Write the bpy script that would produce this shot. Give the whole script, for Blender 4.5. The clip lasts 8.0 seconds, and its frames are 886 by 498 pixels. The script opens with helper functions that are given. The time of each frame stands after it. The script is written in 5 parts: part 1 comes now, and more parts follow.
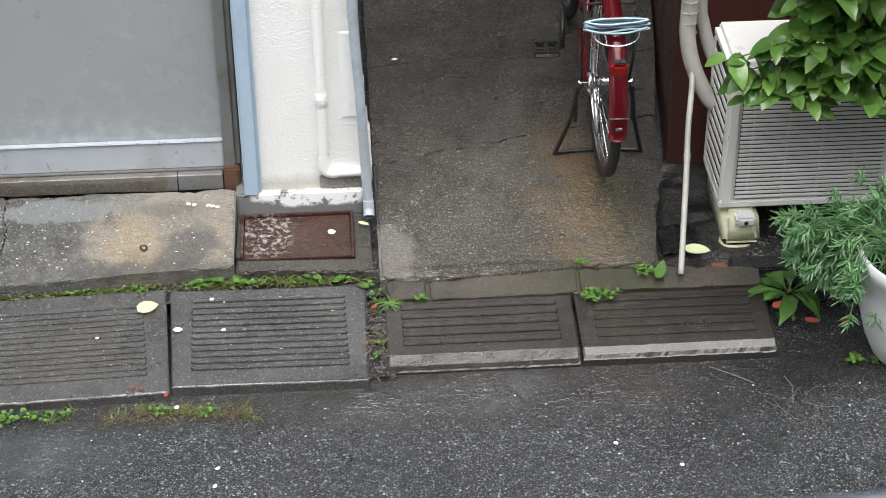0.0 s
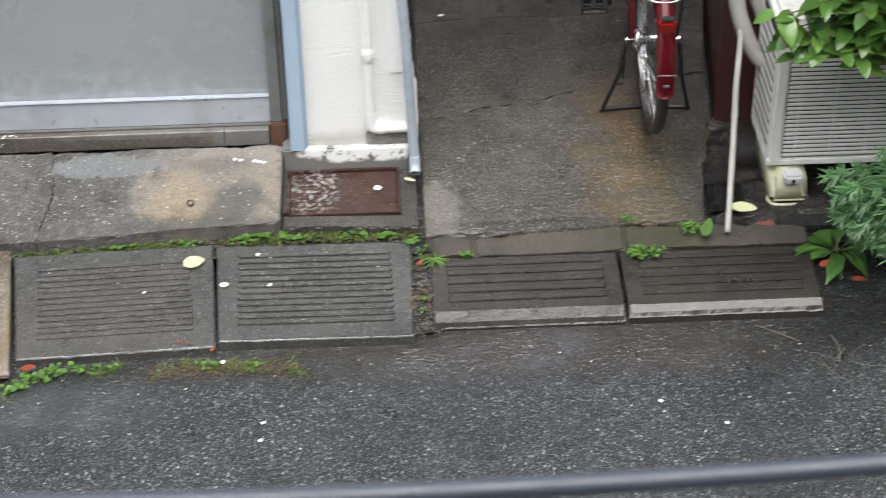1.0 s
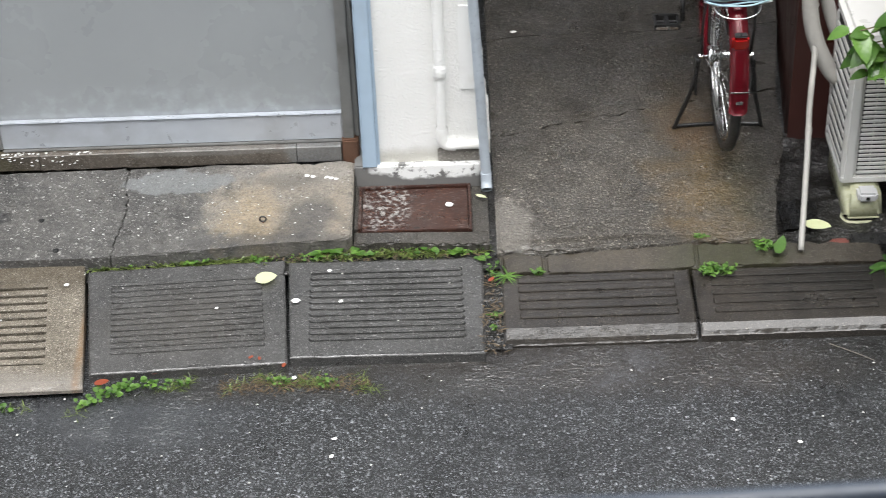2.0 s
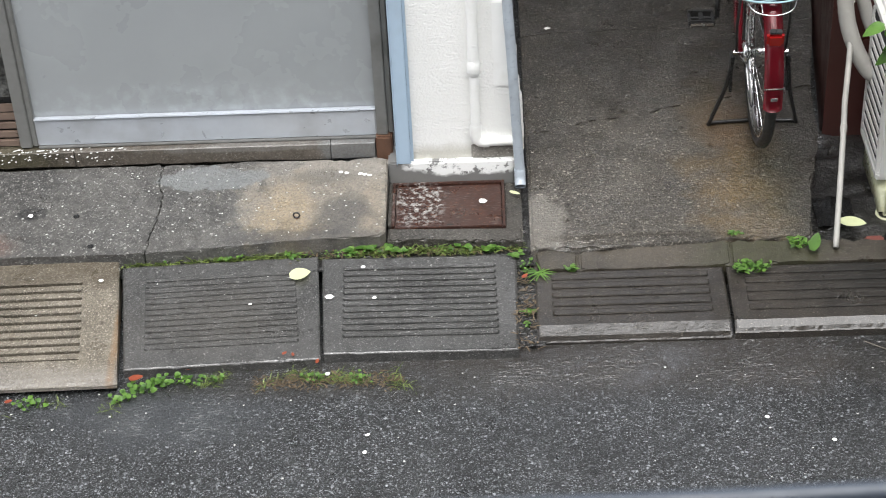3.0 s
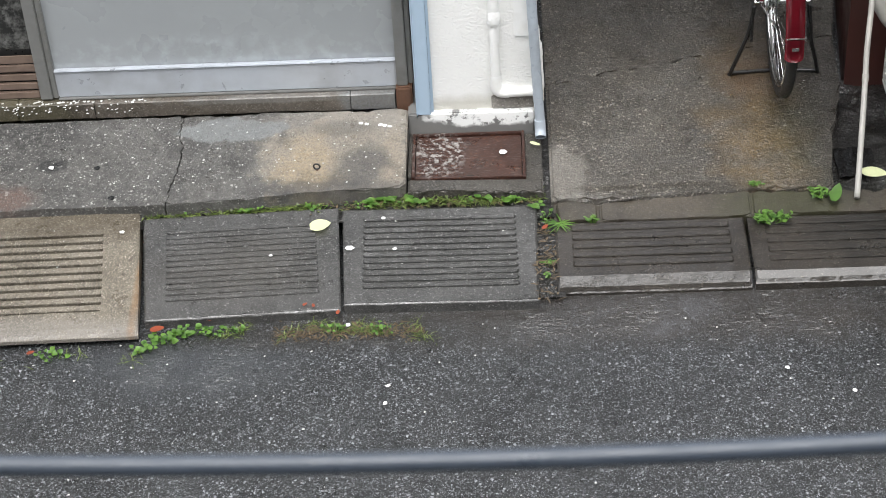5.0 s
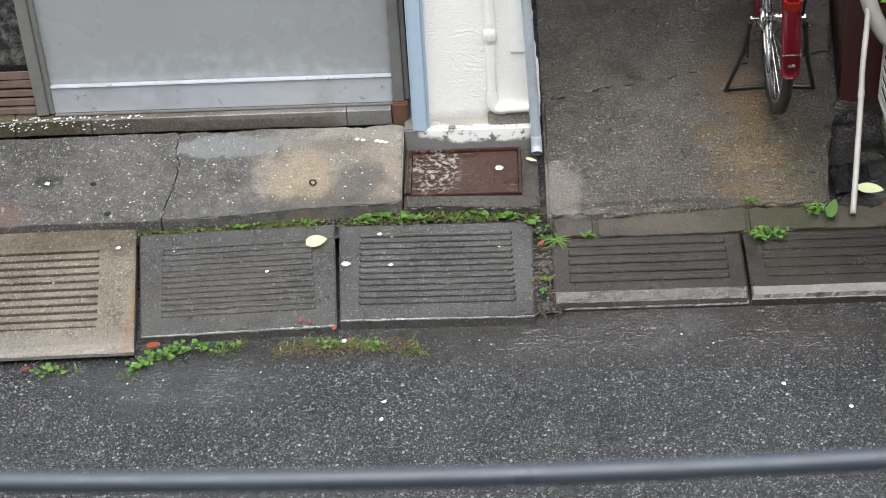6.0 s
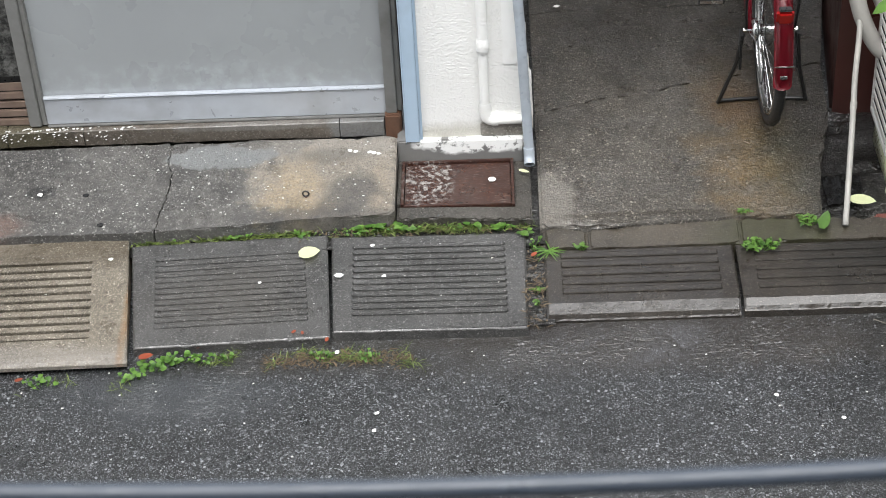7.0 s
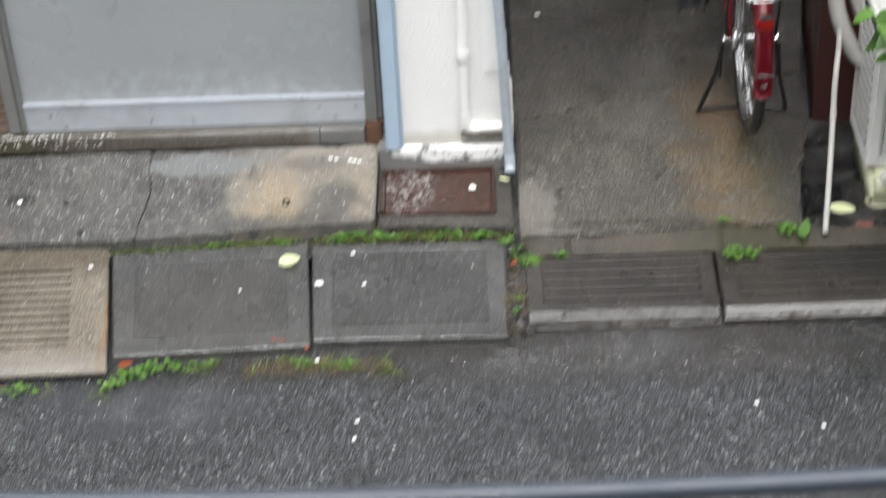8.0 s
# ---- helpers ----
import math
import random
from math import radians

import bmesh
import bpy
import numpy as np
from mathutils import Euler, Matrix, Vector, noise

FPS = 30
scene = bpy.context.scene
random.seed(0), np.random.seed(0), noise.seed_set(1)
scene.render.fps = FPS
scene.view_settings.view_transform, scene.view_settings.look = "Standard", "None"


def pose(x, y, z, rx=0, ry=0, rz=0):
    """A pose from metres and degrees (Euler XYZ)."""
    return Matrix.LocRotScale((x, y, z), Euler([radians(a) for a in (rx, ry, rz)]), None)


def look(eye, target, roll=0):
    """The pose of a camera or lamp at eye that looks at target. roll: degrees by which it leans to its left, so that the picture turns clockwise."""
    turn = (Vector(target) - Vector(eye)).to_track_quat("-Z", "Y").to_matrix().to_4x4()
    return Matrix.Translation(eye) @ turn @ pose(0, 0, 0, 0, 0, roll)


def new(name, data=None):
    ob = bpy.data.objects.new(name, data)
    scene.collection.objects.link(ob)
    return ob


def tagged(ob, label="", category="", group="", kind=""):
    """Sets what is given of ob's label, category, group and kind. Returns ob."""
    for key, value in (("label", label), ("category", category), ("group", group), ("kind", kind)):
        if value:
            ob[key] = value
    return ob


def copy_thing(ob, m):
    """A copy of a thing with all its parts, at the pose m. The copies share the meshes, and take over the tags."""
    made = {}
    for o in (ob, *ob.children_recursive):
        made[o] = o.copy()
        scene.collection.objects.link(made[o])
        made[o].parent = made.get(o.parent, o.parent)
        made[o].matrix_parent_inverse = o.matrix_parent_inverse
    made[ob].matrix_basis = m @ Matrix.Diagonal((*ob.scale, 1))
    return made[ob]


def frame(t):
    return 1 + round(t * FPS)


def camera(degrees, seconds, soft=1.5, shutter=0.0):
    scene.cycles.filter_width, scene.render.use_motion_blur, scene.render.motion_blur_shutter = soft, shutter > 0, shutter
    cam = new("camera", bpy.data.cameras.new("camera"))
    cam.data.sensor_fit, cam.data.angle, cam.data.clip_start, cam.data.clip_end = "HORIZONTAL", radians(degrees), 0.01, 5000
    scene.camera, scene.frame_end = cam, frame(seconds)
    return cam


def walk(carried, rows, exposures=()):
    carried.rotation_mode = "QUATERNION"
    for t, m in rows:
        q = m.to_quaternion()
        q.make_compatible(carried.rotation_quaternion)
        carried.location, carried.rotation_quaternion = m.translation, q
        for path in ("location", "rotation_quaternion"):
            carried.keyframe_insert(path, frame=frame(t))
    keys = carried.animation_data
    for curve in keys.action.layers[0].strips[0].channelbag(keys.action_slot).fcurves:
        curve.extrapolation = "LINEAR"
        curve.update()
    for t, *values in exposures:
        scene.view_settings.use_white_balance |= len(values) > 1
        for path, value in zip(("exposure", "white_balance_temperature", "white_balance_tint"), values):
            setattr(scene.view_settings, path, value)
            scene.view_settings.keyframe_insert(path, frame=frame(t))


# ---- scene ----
cam = camera(26.04, 8.0, soft=0.9, shutter=1.0)
cam.data.dof.use_dof = True
cam.data.dof.focus_distance = 5.9
cam.data.dof.aperture_fstop = 6.3
PATH = [
    (0, (-0.0540, -4.4696, 3.7669), (0.0476, -2.8545, 2.5916), -0.22),
    (0.5, (-0.0555, -4.4701, 3.7660), (0.0325, -2.8584, 2.5851), -0.33),
    (1, (-0.0557, -4.4701, 3.7653), (-0.0030, -2.8792, 2.5544), -0.92),
    (1.5, (-0.0552, -4.4650, 3.7661), (-0.0467, -2.8746, 2.5534), -1.79),
    (2, (-0.0548, -4.4671, 3.7645), (-0.0762, -2.8640, 2.5689), -2.33),
    (3.5, (-0.0536, -4.4671, 3.7639), (-0.1197, -2.8672, 2.5657), -3.21),
    (4, (-0.0532, -4.4697, 3.7625), (-0.1251, -2.8811, 2.5496), -3.42),
    (4.2, (-0.0526, -4.4667, 3.7637), (-0.1273, -2.8900, 2.5354), -3.46),
    (5.3, (-0.0530, -4.4670, 3.7640), (-0.1331, -2.8973, 2.5272), -3.60),
    (5.5, (-0.0528, -4.4664, 3.7636), (-0.1320, -2.8924, 2.5323), -3.57),
    (6, (-0.0527, -4.4666, 3.7638), (-0.1280, -2.8865, 2.5401), -3.47),
    (6.5, (-0.0528, -4.4674, 3.7642), (-0.1241, -2.8817, 2.5475), -3.35),
    (7, (-0.0529, -4.4673, 3.7641), (-0.1203, -2.8798, 2.5494), -3.28),
    (7.5, (-0.0527, -4.4663, 3.7633), (-0.1152, -2.8810, 2.5455), -3.16),
    (7.9, (-0.0530, -4.4670, 3.7640), (-0.1065, -2.8798, 2.5483), -3.00),
    (8, (-0.0526, -4.4653, 3.7641), (-0.0995, -2.8730, 2.5548), -2.77),
    (8.1, (-0.0526, -4.4653, 3.7641), (-0.0930, -2.8530, 2.5745), -2.55),
]
walk(cam, [(t, look(eye, target, roll)) for t, eye, target, roll in PATH])

# ---- light ----
world = bpy.data.worlds.new("overcast")
scene.world = world
world.use_nodes = True
wn = world.node_tree.nodes
wl = world.node_tree.links
wbg = wn["Background"]
sky = wn.new("ShaderNodeTexSky")
sky.sky_type = "NISHITA"
sky.sun_disc = False
sky.sun_elevation = radians(72)
sky.sun_rotation = radians(200)
sky.air_density = 1.0
sky.dust_density = 1.5
grey = wn.new("ShaderNodeHueSaturation")
grey.inputs["Saturation"].default_value = 0.22
wl.new(sky.outputs[0], grey.inputs["Color"])
wl.new(grey.outputs[0], wbg.inputs["Color"])
wbg.inputs["Strength"].default_value = 0.15

sun = new("sun", bpy.data.lights.new("sun", "SUN"))
sun.data.energy = 1.3
sun.data.angle = radians(48)
sun.data.color = (1.0, 0.995, 0.98)
sun.matrix_basis = look((0.6, -2.3, 8.0), (0, 0.6, 0))
scene.view_settings.exposure = 1.60


# ---- materials ----
class Mat:
    """A node material whose textures lie in world metres."""

    def __init__(self, name, rough=0.5, metal=0.0, spec=0.5):
        self.m = bpy.data.materials.new(name)
        self.m.use_nodes = True
        self.nt = self.m.node_tree
        self.b = self.nt.nodes["Principled BSDF"]
        self.b.inputs["Roughness"].default_value = rough
        self.b.inputs["Metallic"].default_value = metal
        self.b.inputs["Specular IOR Level"].default_value = spec
        self.pos = self.nt.nodes.new("ShaderNodeNewGeometry").outputs["Position"]
        self.col = None
        self.h = None

    def node(self, kind, **values):
        n = self.nt.nodes.new(kind)
        for k, v in values.items():
            n.inputs[k].default_value = v
        return n

    def link(self, a, b):
        self.nt.links.new(a, b)

    def scaled(self, sx, sy=None, sz=None):
        n = self.node("ShaderNodeMapping")
        n.inputs["Scale"].default_value = (sx, sy or sx, sz or sx)
        self.link(self.pos, n.inputs["Vector"])
        return n.outputs[0]

    def noise(self, scale, detail=4.0, rough=0.55, distort=0.0, vec=None):
        n = self.node("ShaderNodeTexNoise", Scale=scale, Detail=detail, Roughness=rough, Distortion=distort)
        self.link(vec or self.pos, n.inputs["Vector"])
        return n.outputs["Fac"]

    def cells(self, scale, feature="F1"):
        n = self.node("ShaderNodeTexVoronoi", Scale=scale)
        n.feature = feature
        self.link(self.pos, n.inputs["Vector"])
        return n

    def span(self, fac, lo, hi, a=0.0, b=1.0):
        n = self.node("ShaderNodeMapRange")
        n.inputs["From Min"].default_value, n.inputs["From Max"].default_value = lo, hi
        n.inputs["To Min"].default_value, n.inputs["To Max"].default_value = a, b
        self.link(fac, n.inputs["Value"])
        return n.outputs[0]

    def math(self, op, a, b):
        n = self.node("ShaderNodeMath")
        n.operation = op
        for i, v in enumerate((a, b)):
            if isinstance(v, (int, float)):
                n.inputs[i].default_value = v
            else:
                self.link(v, n.inputs[i])
        return n.outputs[0]

    def mix(self, fac, a, b):
        n = self.nt.nodes.new("ShaderNodeMix")
        n.data_type = "RGBA"
        for sock, v in ((n.inputs[0], fac), (n.inputs[6], a), (n.inputs[7], b)):
            if isinstance(v, tuple):
                sock.default_value = (*v, 1)
            elif isinstance(v, (int, float)):
                sock.default_value = v
            else:
                self.link(v, sock)
        return n.outputs[2]

    def blob(self, cx, cy, rx, ry, soft=0.5, wobble=0.6, scale=9.0, cz=None, rz=None):
        """A patch, stained or shaded, with an uneven rim: 1 inside, 0 outside."""
        n = self.node("ShaderNodeSeparateXYZ")
        self.link(self.pos, n.inputs[0])
        dx = self.math("DIVIDE", self.math("SUBTRACT", n.outputs[0], cx), rx)
        if cz is None:
            dy = self.math("DIVIDE", self.math("SUBTRACT", n.outputs[1], cy), ry)
        else:
            dy = self.math("DIVIDE", self.math("SUBTRACT", n.outputs[2], cz), rz)
        d = self.math("SQRT", self.math("ADD", self.math("MULTIPLY", dx, dx), self.math("MULTIPLY", dy, dy)), 0)
        w = self.math("MULTIPLY", self.math("SUBTRACT", self.noise(scale, 5), 0.5), wobble * 2)
        return self.span(self.math("ADD", d, w), 1 + soft / 2, 1 - soft / 2)

    def over(self, fac, colour):
        self.col = self.mix(fac, self.col, colour)

    def stain_or_shade(self, fac, colour, strength=0.8, grain=120.0):
        """Stains or painted shade that the grain of the surface breaks up."""
        self.over(self.math("MULTIPLY", fac, self.span(self.noise(grain, 5, 0.7), 0.36, 0.62, strength * 0.35, strength)), colour)

    def rise(self, fac, amount):
        term = self.math("MULTIPLY", fac, amount)
        self.h = term if self.h is None else self.math("ADD", self.h, term)

    def rough(self, fac):
        self.link(fac, self.b.inputs["Roughness"])

    def done(self, strength=1.0, distance=1.0):
        if self.col is not None:
            self.link(self.col, self.b.inputs["Base Color"])
        if self.h is not None:
            n = self.node("ShaderNodeBump", Strength=strength, Distance=distance)
            self.link(self.h, n.inputs["Height"])
            self.link(n.outputs[0], self.b.inputs["Normal"])
        return self.m


def plain(name, colour, rough=0.5, metal=0.0, vary=0.15, scale=30.0, bump=0.0003, dirt=None):
    k = Mat(name, rough, metal)
    dark = tuple(c * (1 - vary) for c in colour)
    light = tuple(min(1, c * (1 + vary)) for c in colour)
    k.col = k.mix(k.noise(scale), dark, light)
    if dirt:
        k.over(k.span(k.noise(scale * 0.35, 6), 0.52, 0.75, 0, 0.75), dirt)
    k.rough(k.span(k.noise(scale * 1.7), 0.3, 0.7, max(0.03, rough - 0.12), min(1, rough + 0.12)))
    k.rise(k.noise(scale * 4), bump)
    return k.done()


def stony(name, dark, light, grain=150.0, wet=(0.3, 1.0), fleck=0.35, fleck_colour=(0.42, 0.41, 0.38), relief=0.0016, patch=3.0, mud_and_light=None, film=0.0012, even=0.06, spread=1.0, bright=1.45, flows=(), ior=1.85):
    """Wet concrete or asphalt: two scales of mottling, single stones, and a film of water of varying depth."""
    k = Mat(name)
    bend = k.nt.nodes.new("ShaderNodeVectorMath")
    wob = k.node("ShaderNodeTexNoise", Scale=grain * 1.1, Detail=2.0)
    k.link(k.pos, wob.inputs["Vector"])
    bend.operation = "MULTIPLY_ADD"
    k.link(wob.outputs["Color"], bend.inputs[0])
    bend.inputs[1].default_value = (1.5 / grain,) * 3
    k.link(k.pos, bend.inputs[2])
    k.col = k.mix(k.span(k.noise(patch, 6, 0.62), 0.32, 0.68), dark, light)
    k.over(k.span(k.noise(patch * 9, 5, 0.65), 0.48, 0.72, 0, 0.6), tuple(c * 0.55 for c in dark))
    k.over(k.span(k.noise(grain * 0.6, 3, 0.6), 0.52, 0.70, 0, 0.7), tuple(c * 1.5 for c in light))
    clear = None
    # Each tone is a wash of mud, puddle reflection or shade laid into the colour.
    for shape, tone in mud_and_light or ():
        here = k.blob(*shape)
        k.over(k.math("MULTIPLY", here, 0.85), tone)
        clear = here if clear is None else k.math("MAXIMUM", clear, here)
    # Pale stones; on asphalt and driveway their brightness also paints wet glints.
    for scale, share, power in ((grain * 1.9, fleck, 0.9), (grain * 1.15, fleck, 0.95), (grain * 0.62, fleck * 0.4, 0.9)):
        g = k.cells(scale)
        k.link(bend.outputs[0], g.inputs["Vector"])
        sep = k.nt.nodes.new("ShaderNodeSeparateColor")
        k.link(g.outputs["Color"], sep.inputs[0])
        stone = k.math("MULTIPLY", k.span(sep.outputs[0], 1 - share, 1 - share * 0.8), k.span(g.outputs["Distance"], 0.44, 0.36))
        if clear is not None:
            stone = k.math("MULTIPLY", stone, k.span(clear, 0, 1, 1, 0.3))
        tone = k.mix(k.math("POWER", sep.outputs[1], spread), tuple(c * 0.45 for c in fleck_colour), tuple(min(0.8, c * bright) for c in fleck_colour))
        k.over(k.math("MULTIPLY", stone, power), tone)
        k.rise(k.math("MULTIPLY", k.span(g.outputs["Distance"], 0.0, 0.55, 1, 0), k.span(sep.outputs[2], 0, 1, 0.2, 1.0)), relief)
    k.rise(k.noise(grain * 0.3, 5, 0.65), relief * 2.0)
    k.rise(k.noise(14, 3), 0.004)
    k.rough(k.span(k.noise(patch * 3, 5), 0.35, 0.65, 0.25, 0.6))
    pool = k.span(k.noise(patch * 1.6, 5, 0.6), 0.36, 0.62, wet[0], wet[1])
    glint = k.span(k.noise(grain * 0.55, 4, 0.65), 0.49, 0.60, even, 1.0)
    if clear is not None:
        glint = k.math("MAXIMUM", glint, k.math("MULTIPLY", clear, 0.8))
    for shape in flows:
        glint = k.math("MAXIMUM", glint, k.blob(*shape))
    k.link(k.math("MULTIPLY", pool, glint), k.b.inputs["Coat Weight"])
    k.b.inputs["Coat Roughness"].default_value = 0.05
    k.b.inputs["Coat IOR"].default_value = ior
    k.b.inputs["Specular IOR Level"].default_value = 0.25
    ripple = k.math("ADD", k.math("MULTIPLY", k.noise(70, 3, 0.6), film), k.math("MULTIPLY", k.noise(grain, 2), film * 0.55))
    if clear is not None:
        flow = k.math("MULTIPLY", k.math("MULTIPLY", k.noise(1.0, 3, 0.6, 1.2, k.scaled(22, 50, 22)), k.span(k.noise(5, 4), 0.42, 0.62, 0.15, 1.0)), 0.0085)
        ripple = k.math("ADD", k.math("MULTIPLY", ripple, k.span(clear, 0, 1, 1, 0.2)), k.math("MULTIPLY", flow, clear))
    for shape in flows:
        run = k.math("MULTIPLY", k.noise(1.0, 3, 0.6, 0.8, k.scaled(38, 46, 38)), k.math("MULTIPLY", k.blob(*shape), 0.042))
        ripple = k.math("ADD", ripple, run)
    bump = k.node("ShaderNodeBump", Strength=1.0, Distance=1.0)
    k.link(ripple, bump.inputs["Height"])
    k.link(bump.outputs[0], k.b.inputs["Coat Normal"])
    return k


# At x -1.08 the puddle's reflection is painted in as a paler tone.
# At x 1.46 shrub and pot shade is painted dark over wet ground.
m = stony("asphalt", (0.0120, 0.0124, 0.0128), (0.0300, 0.0312, 0.0322), 148, (0.45, 1.0), 0.48, (0.19, 0.199, 0.208), 0.0052, 2.4, mud_and_light=(((0.40, -0.03, 1.05, 0.15, 0.7, 0.6), (0.034, 0.0285, 0.0235)), ((-1.08, -0.22, 0.33, 0.13, 0.7, 0.7), (0.046, 0.049, 0.053)), ((-0.62, -0.10, 0.55, 0.06, 0.8, 0.7), (0.022, 0.020, 0.018)), ((1.46, 0.04, 0.48, 0.15, 0.8, 0.7), (0.006, 0.0062, 0.0055))), film=0.0042, even=0.45, spread=2.0, bright=2.3)
m.over(m.span(m.noise(1.3, 5, 0.6), 0.50, 0.72, 0, 0.5), (0.013, 0.0132, 0.0135))
ASPHALT = m.done(1.0)
m = stony("driveway_concrete", (0.028, 0.0242, 0.0193), (0.094, 0.083, 0.068), 140, (0.4, 1.0), 0.46, (0.19, 0.174, 0.148), 0.0052, 3.0, film=0.0060, even=0.75, spread=2.2, bright=2.3, flows=((0.78, 0.66, 0.07, 0.26, 0.8, 0.9, 12), (0.40, 0.43, 0.34, 0.03, 0.8, 0.6, 12)))
m.over(m.span(m.noise(5.5, 6, 0.7, 0.8), 0.48, 0.68, 0, 0.5), (0.019, 0.0165, 0.0130))
m.stain_or_shade(m.blob(0.75, 0.80, 0.10, 0.42, 1.9, 2.2, 8), (0.165, 0.108, 0.042), 0.95)
m.stain_or_shade(m.blob(0.74, 1.05, 0.08, 0.12, 1.0, 1.0, 14), (0.17, 0.10, 0.05), 0.7)
m.stain_or_shade(m.blob(0.88, 0.72, 0.10, 0.25, 1.0, 1.0, 12), (0.040, 0.042, 0.020), 0.6)
m.stain_or_shade(m.blob(0.10, 0.56, 0.062, 0.17, 0.5, 1.0, 12), (0.25, 0.23, 0.20), 0.75)
# Alley shade painted into the back of the driveway.
m.stain_or_shade(m.blob(0.62, 1.72, 0.8, 0.55, 1.2, 0.9, 4), (0.013, 0.0115, 0.0095), 0.85)
m.stain_or_shade(m.blob(1.0, 0.85, 0.10, 0.42, 1.0, 1.0, 8), (0.017, 0.0145, 0.0115), 0.9)
DRIVE = m.done(1.0)
m = stony("apron_concrete", (0.048, 0.047, 0.045), (0.115, 0.110, 0.102), 130, (0.05, 0.6), 0.30, (0.19, 0.186, 0.175), 0.0045, 3.0, spread=2.2, bright=2.2)
m.over(m.span(m.noise(11, 6, 0.7, 0.6), 0.50, 0.68, 0, 0.5), (0.036, 0.035, 0.034))
m.stain_or_shade(m.blob(-0.62, 0.66, 0.22, 0.24, 0.5, 1.9, 9), (0.285, 0.252, 0.205), 0.9)
m.stain_or_shade(m.blob(-0.60, 0.80, 0.30, 0.05, 0.7, 0.8, 8), (0.27, 0.25, 0.22), 0.8)
m.stain_or_shade(m.blob(-0.73, 0.60, 0.09, 0.13, 1.0, 1.8, 11), (0.32, 0.25, 0.16), 0.75)
m.stain_or_shade(m.blob(-0.46, 0.60, 0.035, 0.14, 0.8, 1.0, 12), (0.30, 0.245, 0.18), 0.45)
m.stain_or_shade(m.blob(-0.565, 0.56, 0.080, 0.10, 0.7, 1.5, 11), (0.068, 0.066, 0.064), 0.95)
m.stain_or_shade(m.blob(-0.64, 0.755, 0.11, 0.035, 0.7, 0.8, 12), (0.105, 0.097, 0.086))
# Darker strip along the front edge.
m.stain_or_shade(m.blob(-0.66, 0.475, 0.30, 0.03, 0.6, 0.9, 12), (0.075, 0.072, 0.068))
m.stain_or_shade(m.blob(-1.70, 0.47, 0.10, 0.05, 0.9, 0.9, 14), (0.14, 0.075, 0.055), 0.6)
m.stain_or_shade(m.blob(-1.575, 0.62, 0.05, 0.03, 0.4, 0.6, 16), (0.022, 0.022, 0.023), 1.0)
m.over(m.math("MULTIPLY", m.blob(-1.0, 0.765, 0.175, 0.062, 0.10, 0.7, 13), m.span(m.noise(60, 5), 0.3, 0.7, 0.6, 0.95)), (0.185, 0.192, 0.19))
APRON = m.done(0.8)
m = stony("ramp_concrete_dark", (0.024, 0.0237, 0.0228), (0.062, 0.0605, 0.058), 220, (0.3, 1.0), 0.26, (0.14, 0.138, 0.132), 0.0016, 4.0, film=0.0014, even=0.45, spread=2.0, bright=1.8)
m.stain_or_shade(m.blob(-0.95, 0.15, 0.20, 0.13, 1.2, 0.9, 7), (0.078, 0.070, 0.060), 0.5)
RAMP_DARK = m.done(0.8)
m = stony("ramp_concrete_wet", (0.0120, 0.0100, 0.0080), (0.0320, 0.0265, 0.0210), 230, (0.8, 1.0), 0.10, (0.09, 0.079, 0.065), 0.0012, 4.0, film=0.0006, even=1.0, ior=1.42)
# Right end darkened: shrub shade painted in along with wet mud.
m.stain_or_shade(m.blob(1.22, 0.26, 0.36, 0.12, 1.0, 0.9, 8), (0.0050, 0.0046, 0.0036), 1.0)
RAMP_WET = m.done(0.8)
m = stony("ramp_concrete_tan", (0.062, 0.053, 0.039), (0.165, 0.144, 0.113), 250, (0.0, 0.4), 0.36, (0.32, 0.29, 0.24), 0.0011, 5.0)
m.stain_or_shade(m.blob(-1.50, 0.38, 0.34, 0.07, 0.9, 0.9, 9), (0.055, 0.043, 0.028), 0.85)
# Paler along the front edge.
m.stain_or_shade(m.blob(-1.50, -0.09, 0.5, 0.05, 0.9, 0.6, 9), (0.215, 0.20, 0.182), 0.7)
m.stain_or_shade(m.blob(-1.232, 0.14, 0.012, 0.28, 0.9, 0.8, 14), (0.20, 0.115, 0.055), 0.7)
RAMP_TAN = m.done(0.8)
m = stony("sill_mortar", (0.056, 0.047, 0.037), (0.125, 0.108, 0.089), 220, (0.2, 0.8), 0.08, (0.19, 0.18, 0.16), 0.0009, 3.0)
m.stain_or_shade(m.blob(-0.53, 0, 0.10, 1, 0.4, 0.6, 12, cz=0.22, rz=0.2), (0.17, 0.175, 0.175), 0.9)
m.stain_or_shade(m.blob(-0.85, 0, 0.30, 1, 0.6, 0.8, 14, cz=0.232, rz=0.012), (0.22, 0.215, 0.205), 0.6)
m.stain_or_shade(m.blob(-1.75, 0, 0.20, 1, 0.9, 0.8, 10, cz=0.21, rz=0.05), (0.060, 0.056, 0.024), 0.7)
SILL = m.done(0.8)
m = stony("gutter_mortar", (0.016, 0.013, 0.0095), (0.050, 0.042, 0.031), 220, (0.9, 1.0), 0.12, (0.12, 0.11, 0.09), 0.0014, 3.0, film=0.0012, even=0.9, ior=1.45)
m.stain_or_shade(m.blob(0.42, 0.38, 0.20, 0.05, 0.9, 0.9, 9), (0.085, 0.070, 0.050), 0.7)
m.stain_or_shade(m.blob(0.78, 0.38, 0.2, 0.08, 0.8, 0.8), (0.040, 0.042, 0.018))
GUTTER = m.done(0.9)
